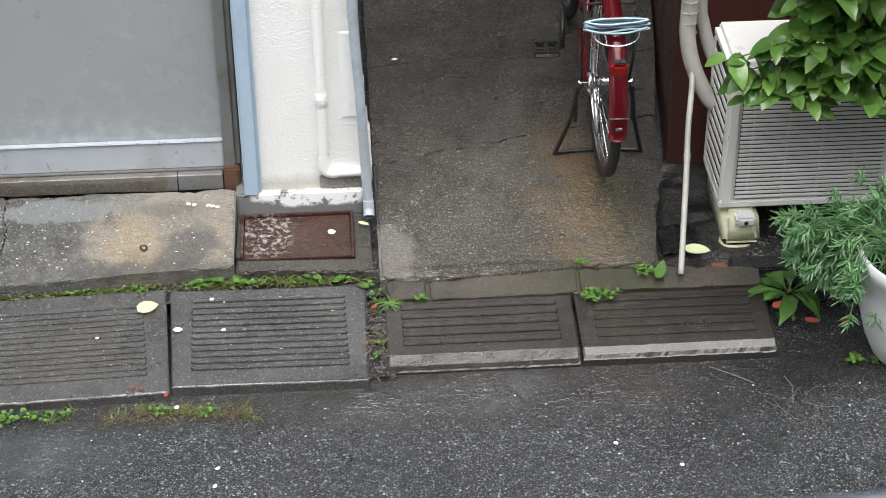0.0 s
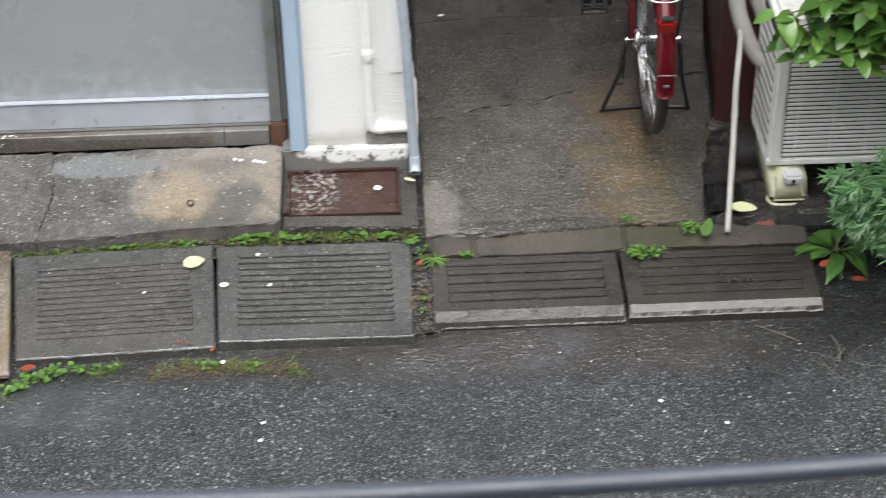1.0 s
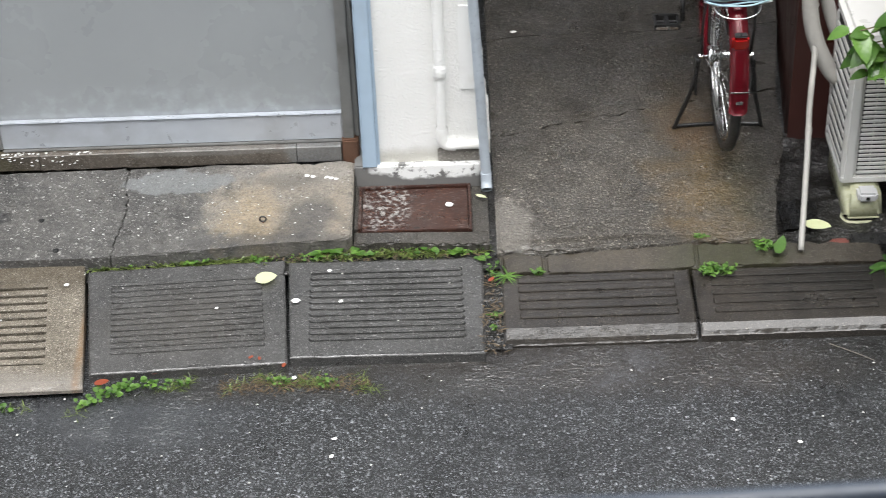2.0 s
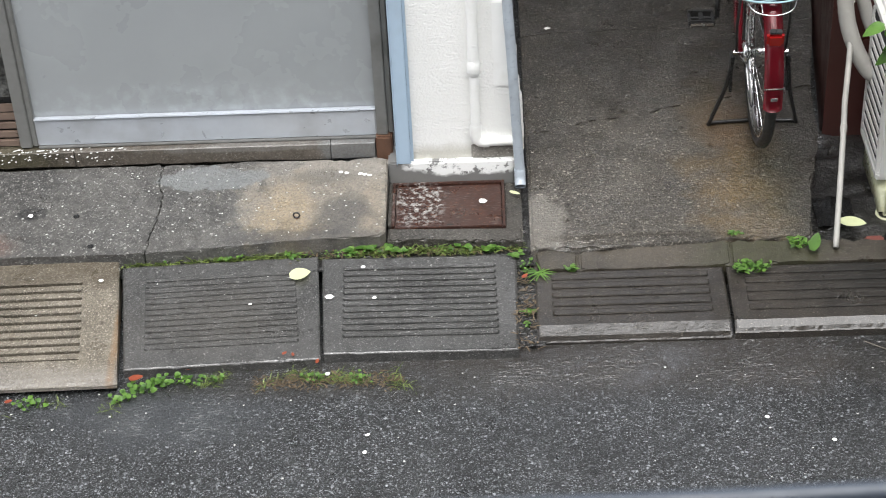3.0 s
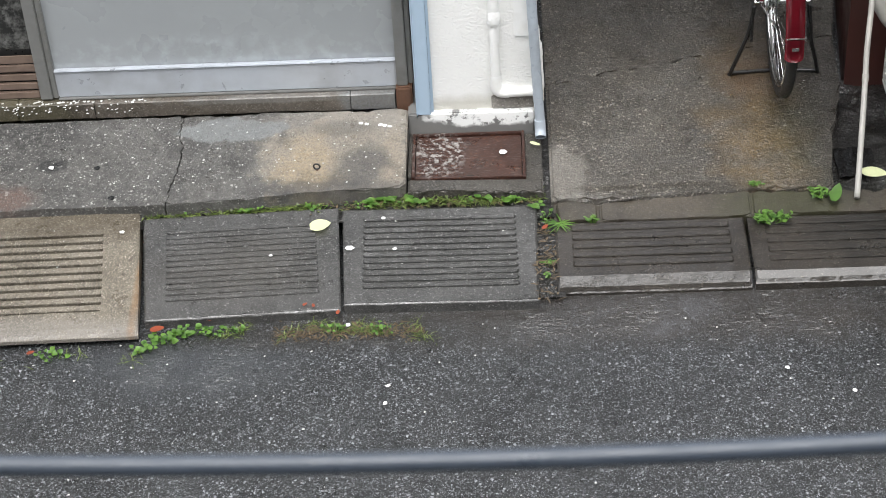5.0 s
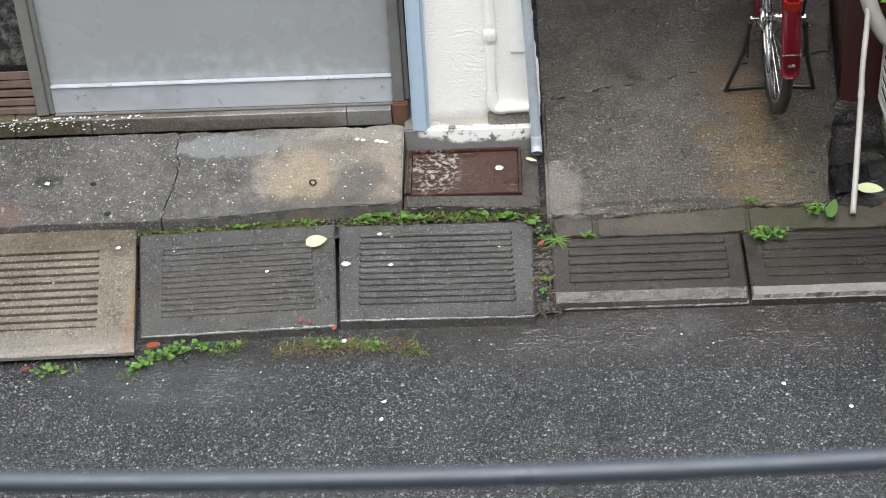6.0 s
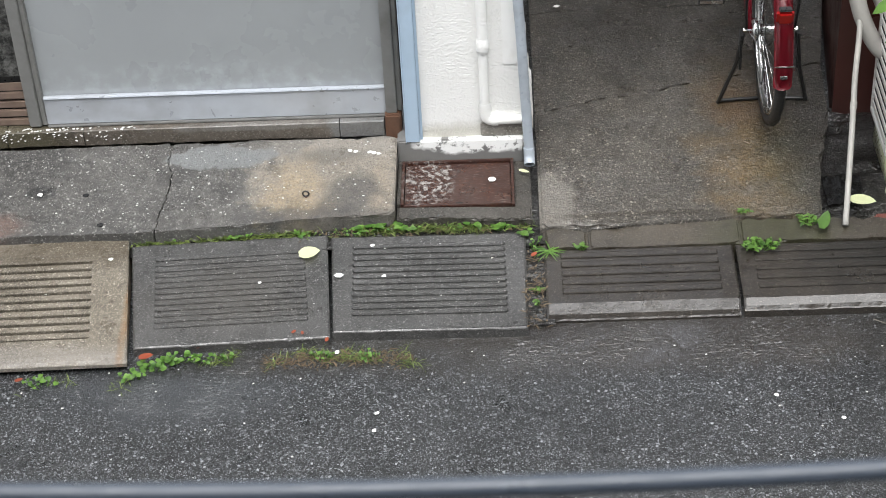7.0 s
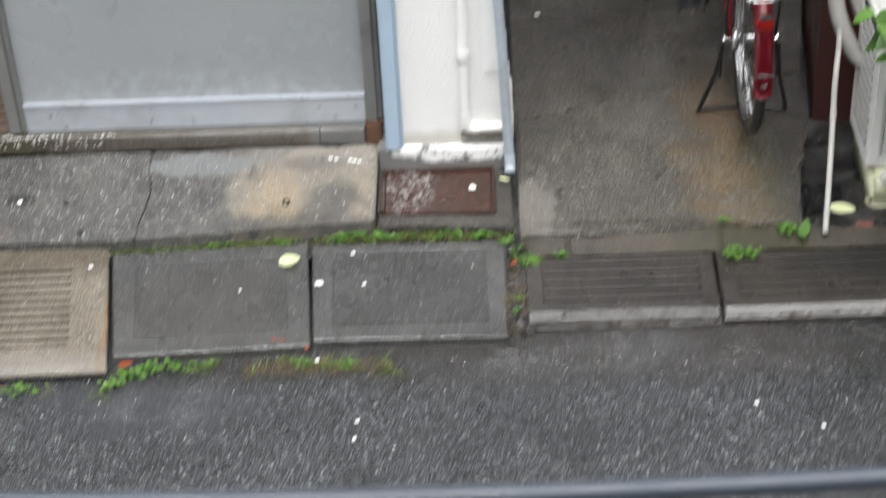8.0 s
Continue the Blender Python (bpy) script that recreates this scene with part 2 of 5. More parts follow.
m = stony("dark_mortar", (0.026, 0.024, 0.021), (0.066, 0.060, 0.052), 200, (0.3, 0.9), 0.2, (0.14, 0.13, 0.115), 0.0014, 3.0)
DARK_MORTAR = m.done(0.9)
m = stony("bare_mortar", (0.17, 0.155, 0.13), (0.30, 0.28, 0.25), 200, (0.0, 0.3), 0.2, (0.36, 0.34, 0.31), 0.0016, 6.0)
BARE_MORTAR = m.done(0.9)
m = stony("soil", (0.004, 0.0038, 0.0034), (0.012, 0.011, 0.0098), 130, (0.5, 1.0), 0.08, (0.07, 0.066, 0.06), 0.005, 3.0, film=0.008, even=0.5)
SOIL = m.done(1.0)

m = Mat("white_stucco", 0.55)
m.col = m.mix(m.noise(3, 6), (0.72, 0.715, 0.68), (0.84, 0.84, 0.82))
sv = m.scaled(1.0, 1.0, 1.4)
st = m.node("ShaderNodeTexNoise", Scale=118.0, Detail=2.0, Roughness=0.5, Distortion=0.35)
m.link(sv, st.inputs["Vector"])
m.rise(m.span(st.outputs["Fac"], 0.36, 0.64), 0.0012)
m.rise(m.noise(300), 0.0006)
m.over(m.blob(-0.1, 0, 0.9, 1, 0.6, 0.6, 8, cz=0.18, rz=0.06), (0.55, 0.535, 0.48))
STUCCO = m.done(0.9)
WHITE_PAINT = plain("white_paint_smooth", (0.82, 0.82, 0.80), 0.4, 0, 0.05, 14, 0.0008, (0.6, 0.58, 0.52))
m = Mat("flaking_white_paint", 0.4)
m.col = m.mix(m.noise(9, 5), (0.13, 0.13, 0.13), (0.22, 0.215, 0.20))
flake = m.math("MULTIPLY", m.span(m.noise(24, 6, 0.7), 0.40, 0.47), m.blob(-0.14, 0, 0.21, 1, 0.25, 0.4, 20, cz=0.185, rz=0.045))
m.over(flake, (0.82, 0.82, 0.80))
m.rise(flake, 0.001)
m.rise(m.noise(120), 0.001)
FLAKING = m.done(0.8)
BLUE_TRIM = plain("pale_blue_paint", (0.36, 0.46, 0.56), 0.42, 0, 0.08, 18, 0.0005, (0.30, 0.36, 0.42))
ALU = plain("brushed_aluminium", (0.49, 0.52, 0.56), 0.36, 0.35, 0.14, 14, 0.0005, (0.33, 0.335, 0.34))
ALU_DULL = plain("dull_aluminium", (0.27, 0.27, 0.26), 0.5, 0.6, 0.12, 22, 0.0004, (0.17, 0.165, 0.155))
RUST = plain("rusty_steel", (0.11, 0.055, 0.032), 0.7, 0, 0.3, 60, 0.001, (0.10, 0.05, 0.03))
m = Mat("frosted_glass", 0.3)
m.col = m.mix(m.noise(2.2, 5), (0.245, 0.26, 0.268), (0.31, 0.325, 0.332))
fv = m.scaled(30, 30, 420)
m.over(m.span(m.noise(1.0, 2, 0.5, 0, fv), 0.45, 0.75, 0, 0.2), (0.27, 0.28, 0.29))
m.over(m.math("MULTIPLY", m.blob(-1.0, 0, 0.75, 1, 0.6, 0.7, 10, cz=0.385, rz=0.07), m.span(m.noise(26, 6), 0.46, 0.72, 0, 0.45)), (0.44, 0.47, 0.49))
m.over(m.span(m.noise(7, 6, 0.7), 0.62, 0.8, 0, 0.35), (0.17, 0.18, 0.18))
m.rough(m.span(m.noise(5), 0.3, 0.7, 0.22, 0.38))
FROSTED = m.done()
m = Mat("dark_window_glass", 0.06)
m.col = m.mix(m.noise(4), (0.012, 0.013, 0.013), (0.03, 0.03, 0.028))
# Pale mottles paint the street's reflection into the glass colour.
m.over(m.span(m.noise(30, 6, 0.75), 0.44, 0.68, 0, 0.85), (0.17, 0.17, 0.16))
m.rise(m.noise(45, 4), 0.004)
DARK_GLASS = m.done()
BROWN_SLAT = plain("brown_slat", (0.16, 0.115, 0.09), 0.5, 0, 0.2, 30, 0.0005, (0.10, 0.07, 0.055))
m = Mat("rusty_hatch", 0.45)
m.col = m.mix(m.noise(26, 6), (0.020, 0.011, 0.009), (0.056, 0.022, 0.015))
m.over(m.span(m.noise(70, 5), 0.55, 0.7, 0, 0.8), (0.03, 0.022, 0.02))
m.over(m.span(m.noise(95, 5, 0.7), 0.57, 0.66, 0, 0.7), (0.13, 0.052, 0.024))
m.over(m.span(m.noise(1.0, 4, 0.6, 0, m.scaled(40, 190, 40)), 0.60, 0.70, 0, 0.6), (0.19, 0.17, 0.155))
worn = m.math("MULTIPLY", m.blob(-0.31, 0.68, 0.08, 0.12, 0.7, 1.0, 18), m.span(m.noise(60, 4), 0.50, 0.60, 0, 0.7))
m.over(worn, (0.34, 0.33, 0.31))
m.rise(m.noise(90), 0.0014)
m.rough(m.span(m.noise(12), 0.3, 0.7, 0.2, 0.55))
HATCH = m.done()
PVC_GREY = plain("grey_pvc", (0.36, 0.40, 0.44), 0.35, 0, 0.08, 25, 0.0002, (0.25, 0.27, 0.29))
MAROON = plain("maroon_wall_paint", (0.060, 0.022, 0.018), 0.38, 0, 0.2, 6, 0.0012, (0.05, 0.022, 0.018))
AC_CREAM = plain("cream_plastic", (0.60, 0.595, 0.57), 0.38, 0, 0.05, 12, 0.0002, (0.52, 0.50, 0.44))
AC_DARK = plain("grille_gap_shade", (0.012, 0.012, 0.012), 0.9, 0.0, 0.2, 40)
FOOT = plain("yellowed_plastic", (0.40, 0.40, 0.27), 0.3, 0, 0.15, 40, 0.0003, (0.38, 0.36, 0.2))
HOSE = plain("cream_pipe_wrap", (0.31, 0.30, 0.275), 0.5, 0, 0.12, 25, 0.001, (0.42, 0.40, 0.36))
TYRE = plain("black_rubber", (0.018, 0.018, 0.018), 0.45, 0, 0.2, 60, 0.0006)
RED = plain("red_bicycle_paint", (0.13, 0.006, 0.012), 0.16, 0.1, 0.1, 12, 0.0001)
CHROME = plain("worn_chrome", (0.62, 0.62, 0.62), 0.2, 1.0, 0.1, 40)
BLACK_STEEL = plain("black_steel", (0.02, 0.02, 0.02), 0.35, 0.3, 0.2, 50)
REFLECTOR = plain("red_reflector", (0.27, 0.007, 0.007), 0.15, 0, 0.1, 80)
ROPE_DARK = plain("navy_rope", (0.03, 0.04, 0.07), 0.7, 0, 0.2, 90, 0.001)
ROPE_WHITE = plain("white_rope", (0.56, 0.60, 0.61), 0.7, 0, 0.1, 90, 0.001)
ROPE = plain("pale_blue_rope", (0.36, 0.52, 0.58), 0.7, 0, 0.2, 90, 0.001)
POT = plain("white_pot", (0.48, 0.48, 0.48), 0.4, 0, 0.06, 10, 0.0004, (0.45, 0.45, 0.43))
CABLE = plain("black_cable", (0.040, 0.050, 0.066), 0.36, 0, 0.1, 10)
BRICK = plain("broken_brick", (0.14, 0.04, 0.03), 0.6, 0, 0.25, 60, 0.002)
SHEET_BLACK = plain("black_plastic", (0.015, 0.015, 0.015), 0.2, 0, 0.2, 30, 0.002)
PETAL = plain("white_petal", (0.74, 0.74, 0.71), 0.5, 0, 0.1, 90)
CHIP = plain("pale_chip", (0.50, 0.50, 0.475), 0.5, 0, 0.3, 120)
DARK_WALL = plain("grey_render", (0.11, 0.105, 0.10), 0.7, 0, 0.12, 3, 0.002, (0.08, 0.077, 0.072))


def leafy(name, a, b, rough=0.35, vein=None):
    k = Mat(name, rough)
    info = k.nt.nodes.new("ShaderNodeNewGeometry")
    k.col = k.mix(info.outputs["Random Per Island"], a, b)
    k.over(k.span(k.noise(35, 4), 0.45, 0.75, 0, 0.4), vein or tuple(c * 0.6 for c in a))
    k.rise(k.noise(140), 0.0008)
    tr = k.nt.nodes.new("ShaderNodeBsdfTranslucent")
    k.link(k.col, tr.inputs["Color"])
    mx = k.nt.nodes.new("ShaderNodeMixShader")
    mx.inputs[0].default_value = 0.25
    out = k.nt.nodes["Material Output"]
    k.link(k.b.outputs[0], mx.inputs[1])
    k.link(tr.outputs[0], mx.inputs[2])
    k.link(mx.outputs[0], out.inputs["Surface"])
    return k.done()


SHRUB_LEAF = leafy("shrub_leaf", (0.030, 0.090, 0.014), (0.20, 0.37, 0.080), 0.2)
NEEDLE = leafy("rosemary_needle", (0.045, 0.125, 0.045), (0.19, 0.35, 0.15))
WEED = leafy("weed_leaf", (0.035, 0.095, 0.013), (0.135, 0.26, 0.046), 0.3)
DOCK = leafy("dock_leaf", (0.025, 0.075, 0.014), (0.10, 0.21, 0.040), 0.25)
MOSS = leafy("grass_moss", (0.04, 0.060, 0.016), (0.19, 0.25, 0.065))
PALE_LEAF = leafy("pale_leaf", (0.62, 0.66, 0.38), (0.70, 0.72, 0.46), 0.4, (0.55, 0.6, 0.3))
ORANGE_LEAF = leafy("orange_leaf", (0.24, 0.038, 0.022), (0.36, 0.115, 0.045), 0.4)
DRY = leafy("dry_litter", (0.07, 0.050, 0.03), (0.17, 0.125, 0.075), 0.6)
TWIG = plain("grey_rootlet", (0.14, 0.13, 0.11), 0.6, 0, 0.2, 50)
STEM = plain("stem", (0.13, 0.10, 0.05), 0.6, 0, 0.2, 50)


# ---- mesh helpers ----
def part(name, bm, material, parent=None, label="", smooth=False):
    """Links a bmesh as one mesh object."""
    me = bpy.data.meshes.new(name)
    bmesh.ops.recalc_face_normals(bm, faces=bm.faces)
    bm.to_mesh(me)
    bm.free()
    me.materials.append(material)
    if smooth:
        for p in me.polygons:
            p.use_smooth = len(p.vertices) <= 4
    ob = new(name, me)
    if parent:
        ob.parent = parent
    if label:
        ob["label"] = label
    return ob


def thing(name, label, category, group="", at=(0, 0, 0)):
    ob = new(name)
    ob.empty_display_size = 0.05
    ob.location = at
    return tagged(ob, label, category, group)


def box(bm, x0, x1, y0, y1, z0, z1, bevel=0.0, seg=2):
    vs = [bm.verts.new((x, y, z)) for z in (z0, z1) for y in (y0, y1) for x in (x0, x1)]
    fs = [bm.faces.new([vs[i] for i in f]) for f in ((0, 2, 3, 1), (4, 5, 7, 6), (0, 1, 5, 4), (2, 6, 7, 3), (0, 4, 6, 2), (1, 3, 7, 5))]
    if bevel:
        es = list({e for f in fs for e in f.edges})
        bmesh.ops.bevel(bm, geom=es, offset=bevel, segments=seg, affect="EDGES")
    return bm


def boxes(*rows, bevel=0.0):
    bm = bmesh.new()
    for r in rows:
        box(bm, *r, bevel=bevel)
    return bm


def smooth_path(pts, n=6):
    """A rounded way through the points (Catmull-Rom)."""
    p = [Vector(q) for q in pts]
    p = [2 * p[0] - p[1]] + p + [2 * p[-1] - p[-2]]
    out = []
    for i in range(1, len(p) - 2):
        for k in range(n):
            t = k / n
            a, b, c, d = p[i - 1], p[i], p[i + 1], p[i + 2]
            out.append(0.5 * (2 * b + (c - a) * t + (2 * a - 5 * b + 4 * c - d) * t * t + (3 * b - a - 3 * c + d) * t ** 3))
    out.append(p[-2])
    return out


def tube(bm, pts, r, seg=10, inner=0.0, closed=False, ends=True):
    """A round tube along pts; r: one radius or one for each point. inner: the bore at the first end."""
    pts = [Vector(p) for p in pts]
    n = len(pts)
    rs = r if isinstance(r, (list, tuple)) else [r] * n
    rings, side = [], None
    for i, p in enumerate(pts):
        a = pts[i - 1] if (i or closed) else p
        b = pts[(i + 1) % n] if (i < n - 1 or closed) else p
        d = (b - a).normalized()
        if side is None:
            side = d.orthogonal().normalized()
        side = (side - d * side.dot(d)).normalized()
        up = d.cross(side)
        rings.append([bm.verts.new(p + rs[i] * (math.cos(2 * math.pi * k / seg) * side + math.sin(2 * math.pi * k / seg) * up)) for k in range(seg)])
    for i in range(n if closed else n - 1):
        a, b = rings[i], rings[(i + 1) % n]
        for k in range(seg):
            bm.faces.new((a[k], a[(k + 1) % seg], b[(k + 1) % seg], b[k]))
    if ends and not closed:
        bm.faces.new(rings[-1])
        if inner:
            d = (pts[1] - pts[0]).normalized() * 0.03
            lip = [bm.verts.new(pts[0] + (v.co - pts[0]) * inner) for v in rings[0]]
            deep = [bm.verts.new(v.co + d) for v in lip]
            for k in range(seg):
                j = (k + 1) % seg
                bm.faces.new((rings[0][k], rings[0][j], lip[j], lip[k]))
                bm.faces.new((lip[k], lip[j], deep[j], deep[k]))
            bm.faces.new(deep)
        else:
            bm.faces.new(rings[0])
    return bm


def one_tube(pts, r, **kw):
    return tube(bmesh.new(), pts, r, **kw)


def circle(c, r, axis="x", n=32, a0=0.0, a1=2 * math.pi, full=True):
    out = []
    for i in range(n if full else n + 1):
        a = a0 + (a1 - a0) * i / n
        if axis == "x":
            out.append((c[0], c[1] + r * math.cos(a), c[2] + r * math.sin(a)))
        elif axis == "y":
            out.append((c[0] + r * math.cos(a), c[1], c[2] + r * math.sin(a)))
        else:
            out.append((c[0] + r * math.cos(a), c[1] + r * math.sin(a), c[2]))
    return out


def jag(a, b, n, amp, seed):
    """Points from a to b that wander off the straight line."""
    rnd = random.Random(seed)
    a, b = Vector(a), Vector(b)
    side = Vector((-(b - a).y, (b - a).x)).normalized()
    out, off = [], 0.0
    for i in range(n + 1):
        off = 0.6 * off + rnd.uniform(-amp, amp)
        out.append(a + (b - a) * i / n + side * (off if 0 < i < n else 0))
    return [tuple(p) for p in out]


def slab(outline, zfun, thick, edge=0.004):
    """A poured slab with an uneven outline, a sloping top and worn top edges."""
    bm = bmesh.new()
    top = [bm.verts.new((x, y, zfun(x, y))) for x, y in outline]
    low = [bm.verts.new((x, y, zfun(x, y) - thick)) for x, y in outline]
    face = bm.faces.new(top)
    bm.faces.new(low[::-1])
    n = len(top)
    for i in range(n):
        bm.faces.new((top[i], low[i], low[(i + 1) % n], top[(i + 1) % n]))
    if edge:
        bmesh.ops.bevel(bm, geom=list(face.edges), offset=edge, segments=3, affect="EDGES")
    return bm


def sheet(x0, x1, y0, y1, nx, ny, zfun):
    bm = bmesh.new()
    vs = [[bm.verts.new((x0 + (x1 - x0) * i / nx, y0 + (y1 - y0) * j / ny, zfun(x0 + (x1 - x0) * i / nx, y0 + (y1 - y0) * j / ny))) for i in range(nx + 1)] for j in range(ny + 1)]
    for j in range(ny):
        for i in range(nx):
            bm.faces.new((vs[j][i], vs[j][i + 1], vs[j + 1][i + 1], vs[j + 1][i]))
    return bm


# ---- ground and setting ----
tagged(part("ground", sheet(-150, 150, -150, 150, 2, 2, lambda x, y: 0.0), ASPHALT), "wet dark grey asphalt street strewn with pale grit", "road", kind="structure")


def soil_height(x, y):
    return 0.045 + 0.020 * (noise.noise((x * 9, y * 9, 0)) + 0.6 * noise.noise((x * 26, y * 26, 3)))


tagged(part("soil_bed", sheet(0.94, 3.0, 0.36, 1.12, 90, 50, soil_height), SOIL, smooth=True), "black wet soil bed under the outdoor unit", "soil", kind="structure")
tagged(part("soil_gutter", sheet(-3.0, 0.07, 0.36, 0.52, 200, 14, lambda x, y: soil_height(x, y) * 0.55 + 0.052), SOIL, smooth=True), "dark wet soil in the gap behind the ramps", "soil", kind="structure")
tagged(part("soil_joint", sheet(-0.02, 0.085, 0.04, 0.8, 12, 60, lambda x, y: (soil_height(x, y) - 0.05) * 0.35 + min(0.088, 0.004 + 0.17 * y)), SOIL, smooth=True), "dark wet grit in the joint beside the pipe", "soil", kind="structure")


def drive_z(x, y):
    return 0.110 + 0.020 * (y - 0.42)


crack_a = jag((0.055, 1.06), (1.068, 1.30), 34, 0.010, 4)
crack_b = jag((0.055, 1.68), (1.14, 1.75), 30, 0.012, 5)
front = jag((0.052, 0.415), (0.21, 0.405), 6, 0.004, 6)[:-1] + jag((0.21, 0.405), (0.69, 0.438), 13, 0.005, 7)[:-1] + jag((0.69, 0.438), (0.95, 0.43), 7, 0.005, 8)
drive = tagged(new("driveway"), "wet brown concrete driveway with cracks, ochre stains and painted shade at its back", "driveway", kind="structure")
gap = 0.0018
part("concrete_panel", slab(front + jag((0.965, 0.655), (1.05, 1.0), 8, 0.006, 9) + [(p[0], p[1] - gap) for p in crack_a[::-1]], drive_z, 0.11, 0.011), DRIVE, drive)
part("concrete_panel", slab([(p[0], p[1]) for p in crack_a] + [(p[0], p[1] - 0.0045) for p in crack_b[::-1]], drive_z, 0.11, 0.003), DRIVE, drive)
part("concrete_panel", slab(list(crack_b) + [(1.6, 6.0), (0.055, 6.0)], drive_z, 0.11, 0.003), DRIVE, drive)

strip = tagged(new("gutter_strip"), "broken mossy mortar strip along the driveway's edge", "kerb", kind="structure")
part("mortar", slab(jag((0.06, 0.33), (0.203, 0.335), 6, 0.006, 11) + jag((0.203, 0.41), (0.06, 0.42), 6, 0.006, 12), lambda x, y: 0.082 + 0.16 * (y - 0.33) + 0.004 * noise.noise((x * 30, y * 30, 8)), 0.082, 0.012), GUTTER, strip)
part("mortar", slab(jag((0.204, 0.330), (0.6825, 0.334), 22, 0.0022, 13) + jag((0.6825, 0.436), (0.204, 0.402), 24, 0.005, 14), lambda x, y: 0.080 + 0.20 * (y - 0.33), 0.080, 0.008), GUTTER, strip)
part("mortar", slab(jag((0.683, 0.336), (1.27, 0.336), 24, 0.0022, 15) + jag((1.27, 0.41), (0.684, 0.434), 18, 0.006, 16), lambda x, y: 0.080 + 0.18 * (y - 0.33), 0.080, 0.008), GUTTER, strip)


def apron_z(x, y):
    return 0.130 + 0.135 * (y - 0.44)


apron = tagged(new("apron"), "cracked and stained concrete apron below the shop door", "pavement", kind="structure")
split = jag((-1.185, 0.425), (-1.150, 0.70), 22, 0.006, 21) + jag((-1.175, 0.735), (-1.165, 0.838), 8, 0.004, 22)
back_l = jag((-3.0, 0.836), (-1.175, 0.836), 60, 0.004, 23)
back_r = jag((-1.165, 0.832), (-0.41, 0.836), 34, 0.0085, 24)
part("concrete_panel", slab(jag((-3.0, 0.40), (-1.19, 0.425), 30, 0.004, 25) + split + back_l[::-1], apron_z, 0.15, 0.006), APRON, apron)
part("concrete_panel", slab(jag((-1.180, 0.425), (-0.43, 0.472), 20, 0.004, 26) + [(-0.412, 0.49)] + back_r[::-1][:-1] + [(p[0] + 0.006, p[1]) for p in split[::-1][:-1]], apron_z, 0.15, 0.005), APRON, apron)
# Black caps paint the shade of anchor holes; nothing is bored.
for hx, hy in ((-1.575, 0.612), (-1.425, 0.603), (-1.36, 0.462)):
    z = apron_z(hx, hy)
    part("hole_shade_cap", one_tube([(hx, hy, z + 0.0012), (hx + 0.001, hy, z - 0.02)], 0.0105, seg=9), SHEET_BLACK, apron)

sill = tagged(new("door_sill"), "mortar door sill with tile joints, speckled white", "sill", kind="structure")
edges = (-3.0, -2.35, -1.72, -1.46, -0.60, -0.45)
for a, b in zip(edges, edges[1:]):
    part("sill_block", boxes((a + 0.0015, b - 0.0015, 0.886, 0.94, 0.05, 0.240), bevel=0.003), SILL, sill)
    foot_line = jag((a + 0.0015, 0.1815), (b - 0.0015, 0.1815), max(4, int((b - a) / 0.02)), 0.0022, int(-100 * a))
    bm = bmesh.new()
    rows = [[bm.verts.new((x, y, z if z is not None else zf)) for x, zf in foot_line] for y, z in ((0.886, None), (0.850, None), (0.850, 0.237), (0.853, 0.240), (0.8855, 0.240))]
    for r0, r1 in zip(rows, rows[1:]):
        for k in range(len(r0) - 1):
            bm.faces.new((r0[k], r0[k + 1], r1[k + 1], r1[k]))
    for k in (0, -1):
        bm.faces.new([r[k] for r in rows])
    part("sill_face", bm, SILL, sill)
tagged(part("rusty_block", boxes((-0.447, -0.392, 0.848, 0.93, 0.10, 0.262), bevel=0.006), RUST), "rusty stained block at the door's foot", "block", kind="structure")

wall = tagged(new("wall_house"), "white rough stucco wall of the house", "wall", kind="structure")
part("stucco_pier", boxes((-0.330, 0.014, 0.81, 0.98, 0.19, 2.2)), STUCCO, wall)
# Upper and side walls reach unseen to 6.2 m to shade the alley.
part("stucco_upper", boxes((-6.0, 0.014, 0.81, 0.98, 2.2, 6.2)), STUCCO, wall)
part("stucco_side", boxes((-0.12, 0.012, 0.98, 6.0, 0.05, 6.2)), STUCCO, wall)
part("stucco_far", boxes((-6.0, -2.75, 0.81, 0.98, 0.05, 2.2)), STUCCO, wall)
edge = [(-0.02, 0.19)] + [(x + 0.02, z) for x, z in jag((0.02, 0.19), (0.022, 0.36), 14, 0.004, 31)] + [(x, z) for x, z in jag((0.040, 0.36), (0.018, 0.62), 20, 0.004, 32)] + [(-0.02, 0.64)]
bm = bmesh.new()
fr = [bm.verts.new((x, 0.845, z)) for x, z in edge]
bk = [bm.verts.new((x, 0.90, z)) for x, z in edge]
bm.faces.new(fr)
bm.faces.new(bk[::-1])
for i in range(len(fr)):
    j = (i + 1) % len(fr)
    bm.faces.new((fr[i], fr[j], bk[j], bk[i]))
part("broken_render", bm, STUCCO, wall, "ragged broken edge of the render")
part("painted_patch", boxes((-0.050, 0.0155, 0.805, 0.83, 0.47, 0.785), bevel=0.004), WHITE_PAINT, wall, "smooth white painted patch")
part("bare_band", boxes((-0.130, 0.012, 0.804, 0.83, 0.195, 0.247), bevel=0.004), BARE_MORTAR, wall, "bare mortar band under the conduit")
tagged(part("plinth", boxes((-0.408, 0.012, 0.79, 0.90, 0.02, 0.195), bevel=0.006), FLAKING), "grey plinth with flaking white paint", "plinth", kind="structure")
tagged(part("ceiling", boxes((-6.0, -0.1205, 0.9805, 6.0, 6.1, 6.2)), DARK_WALL), "plain flat roof slab", "ceiling", kind="structure")

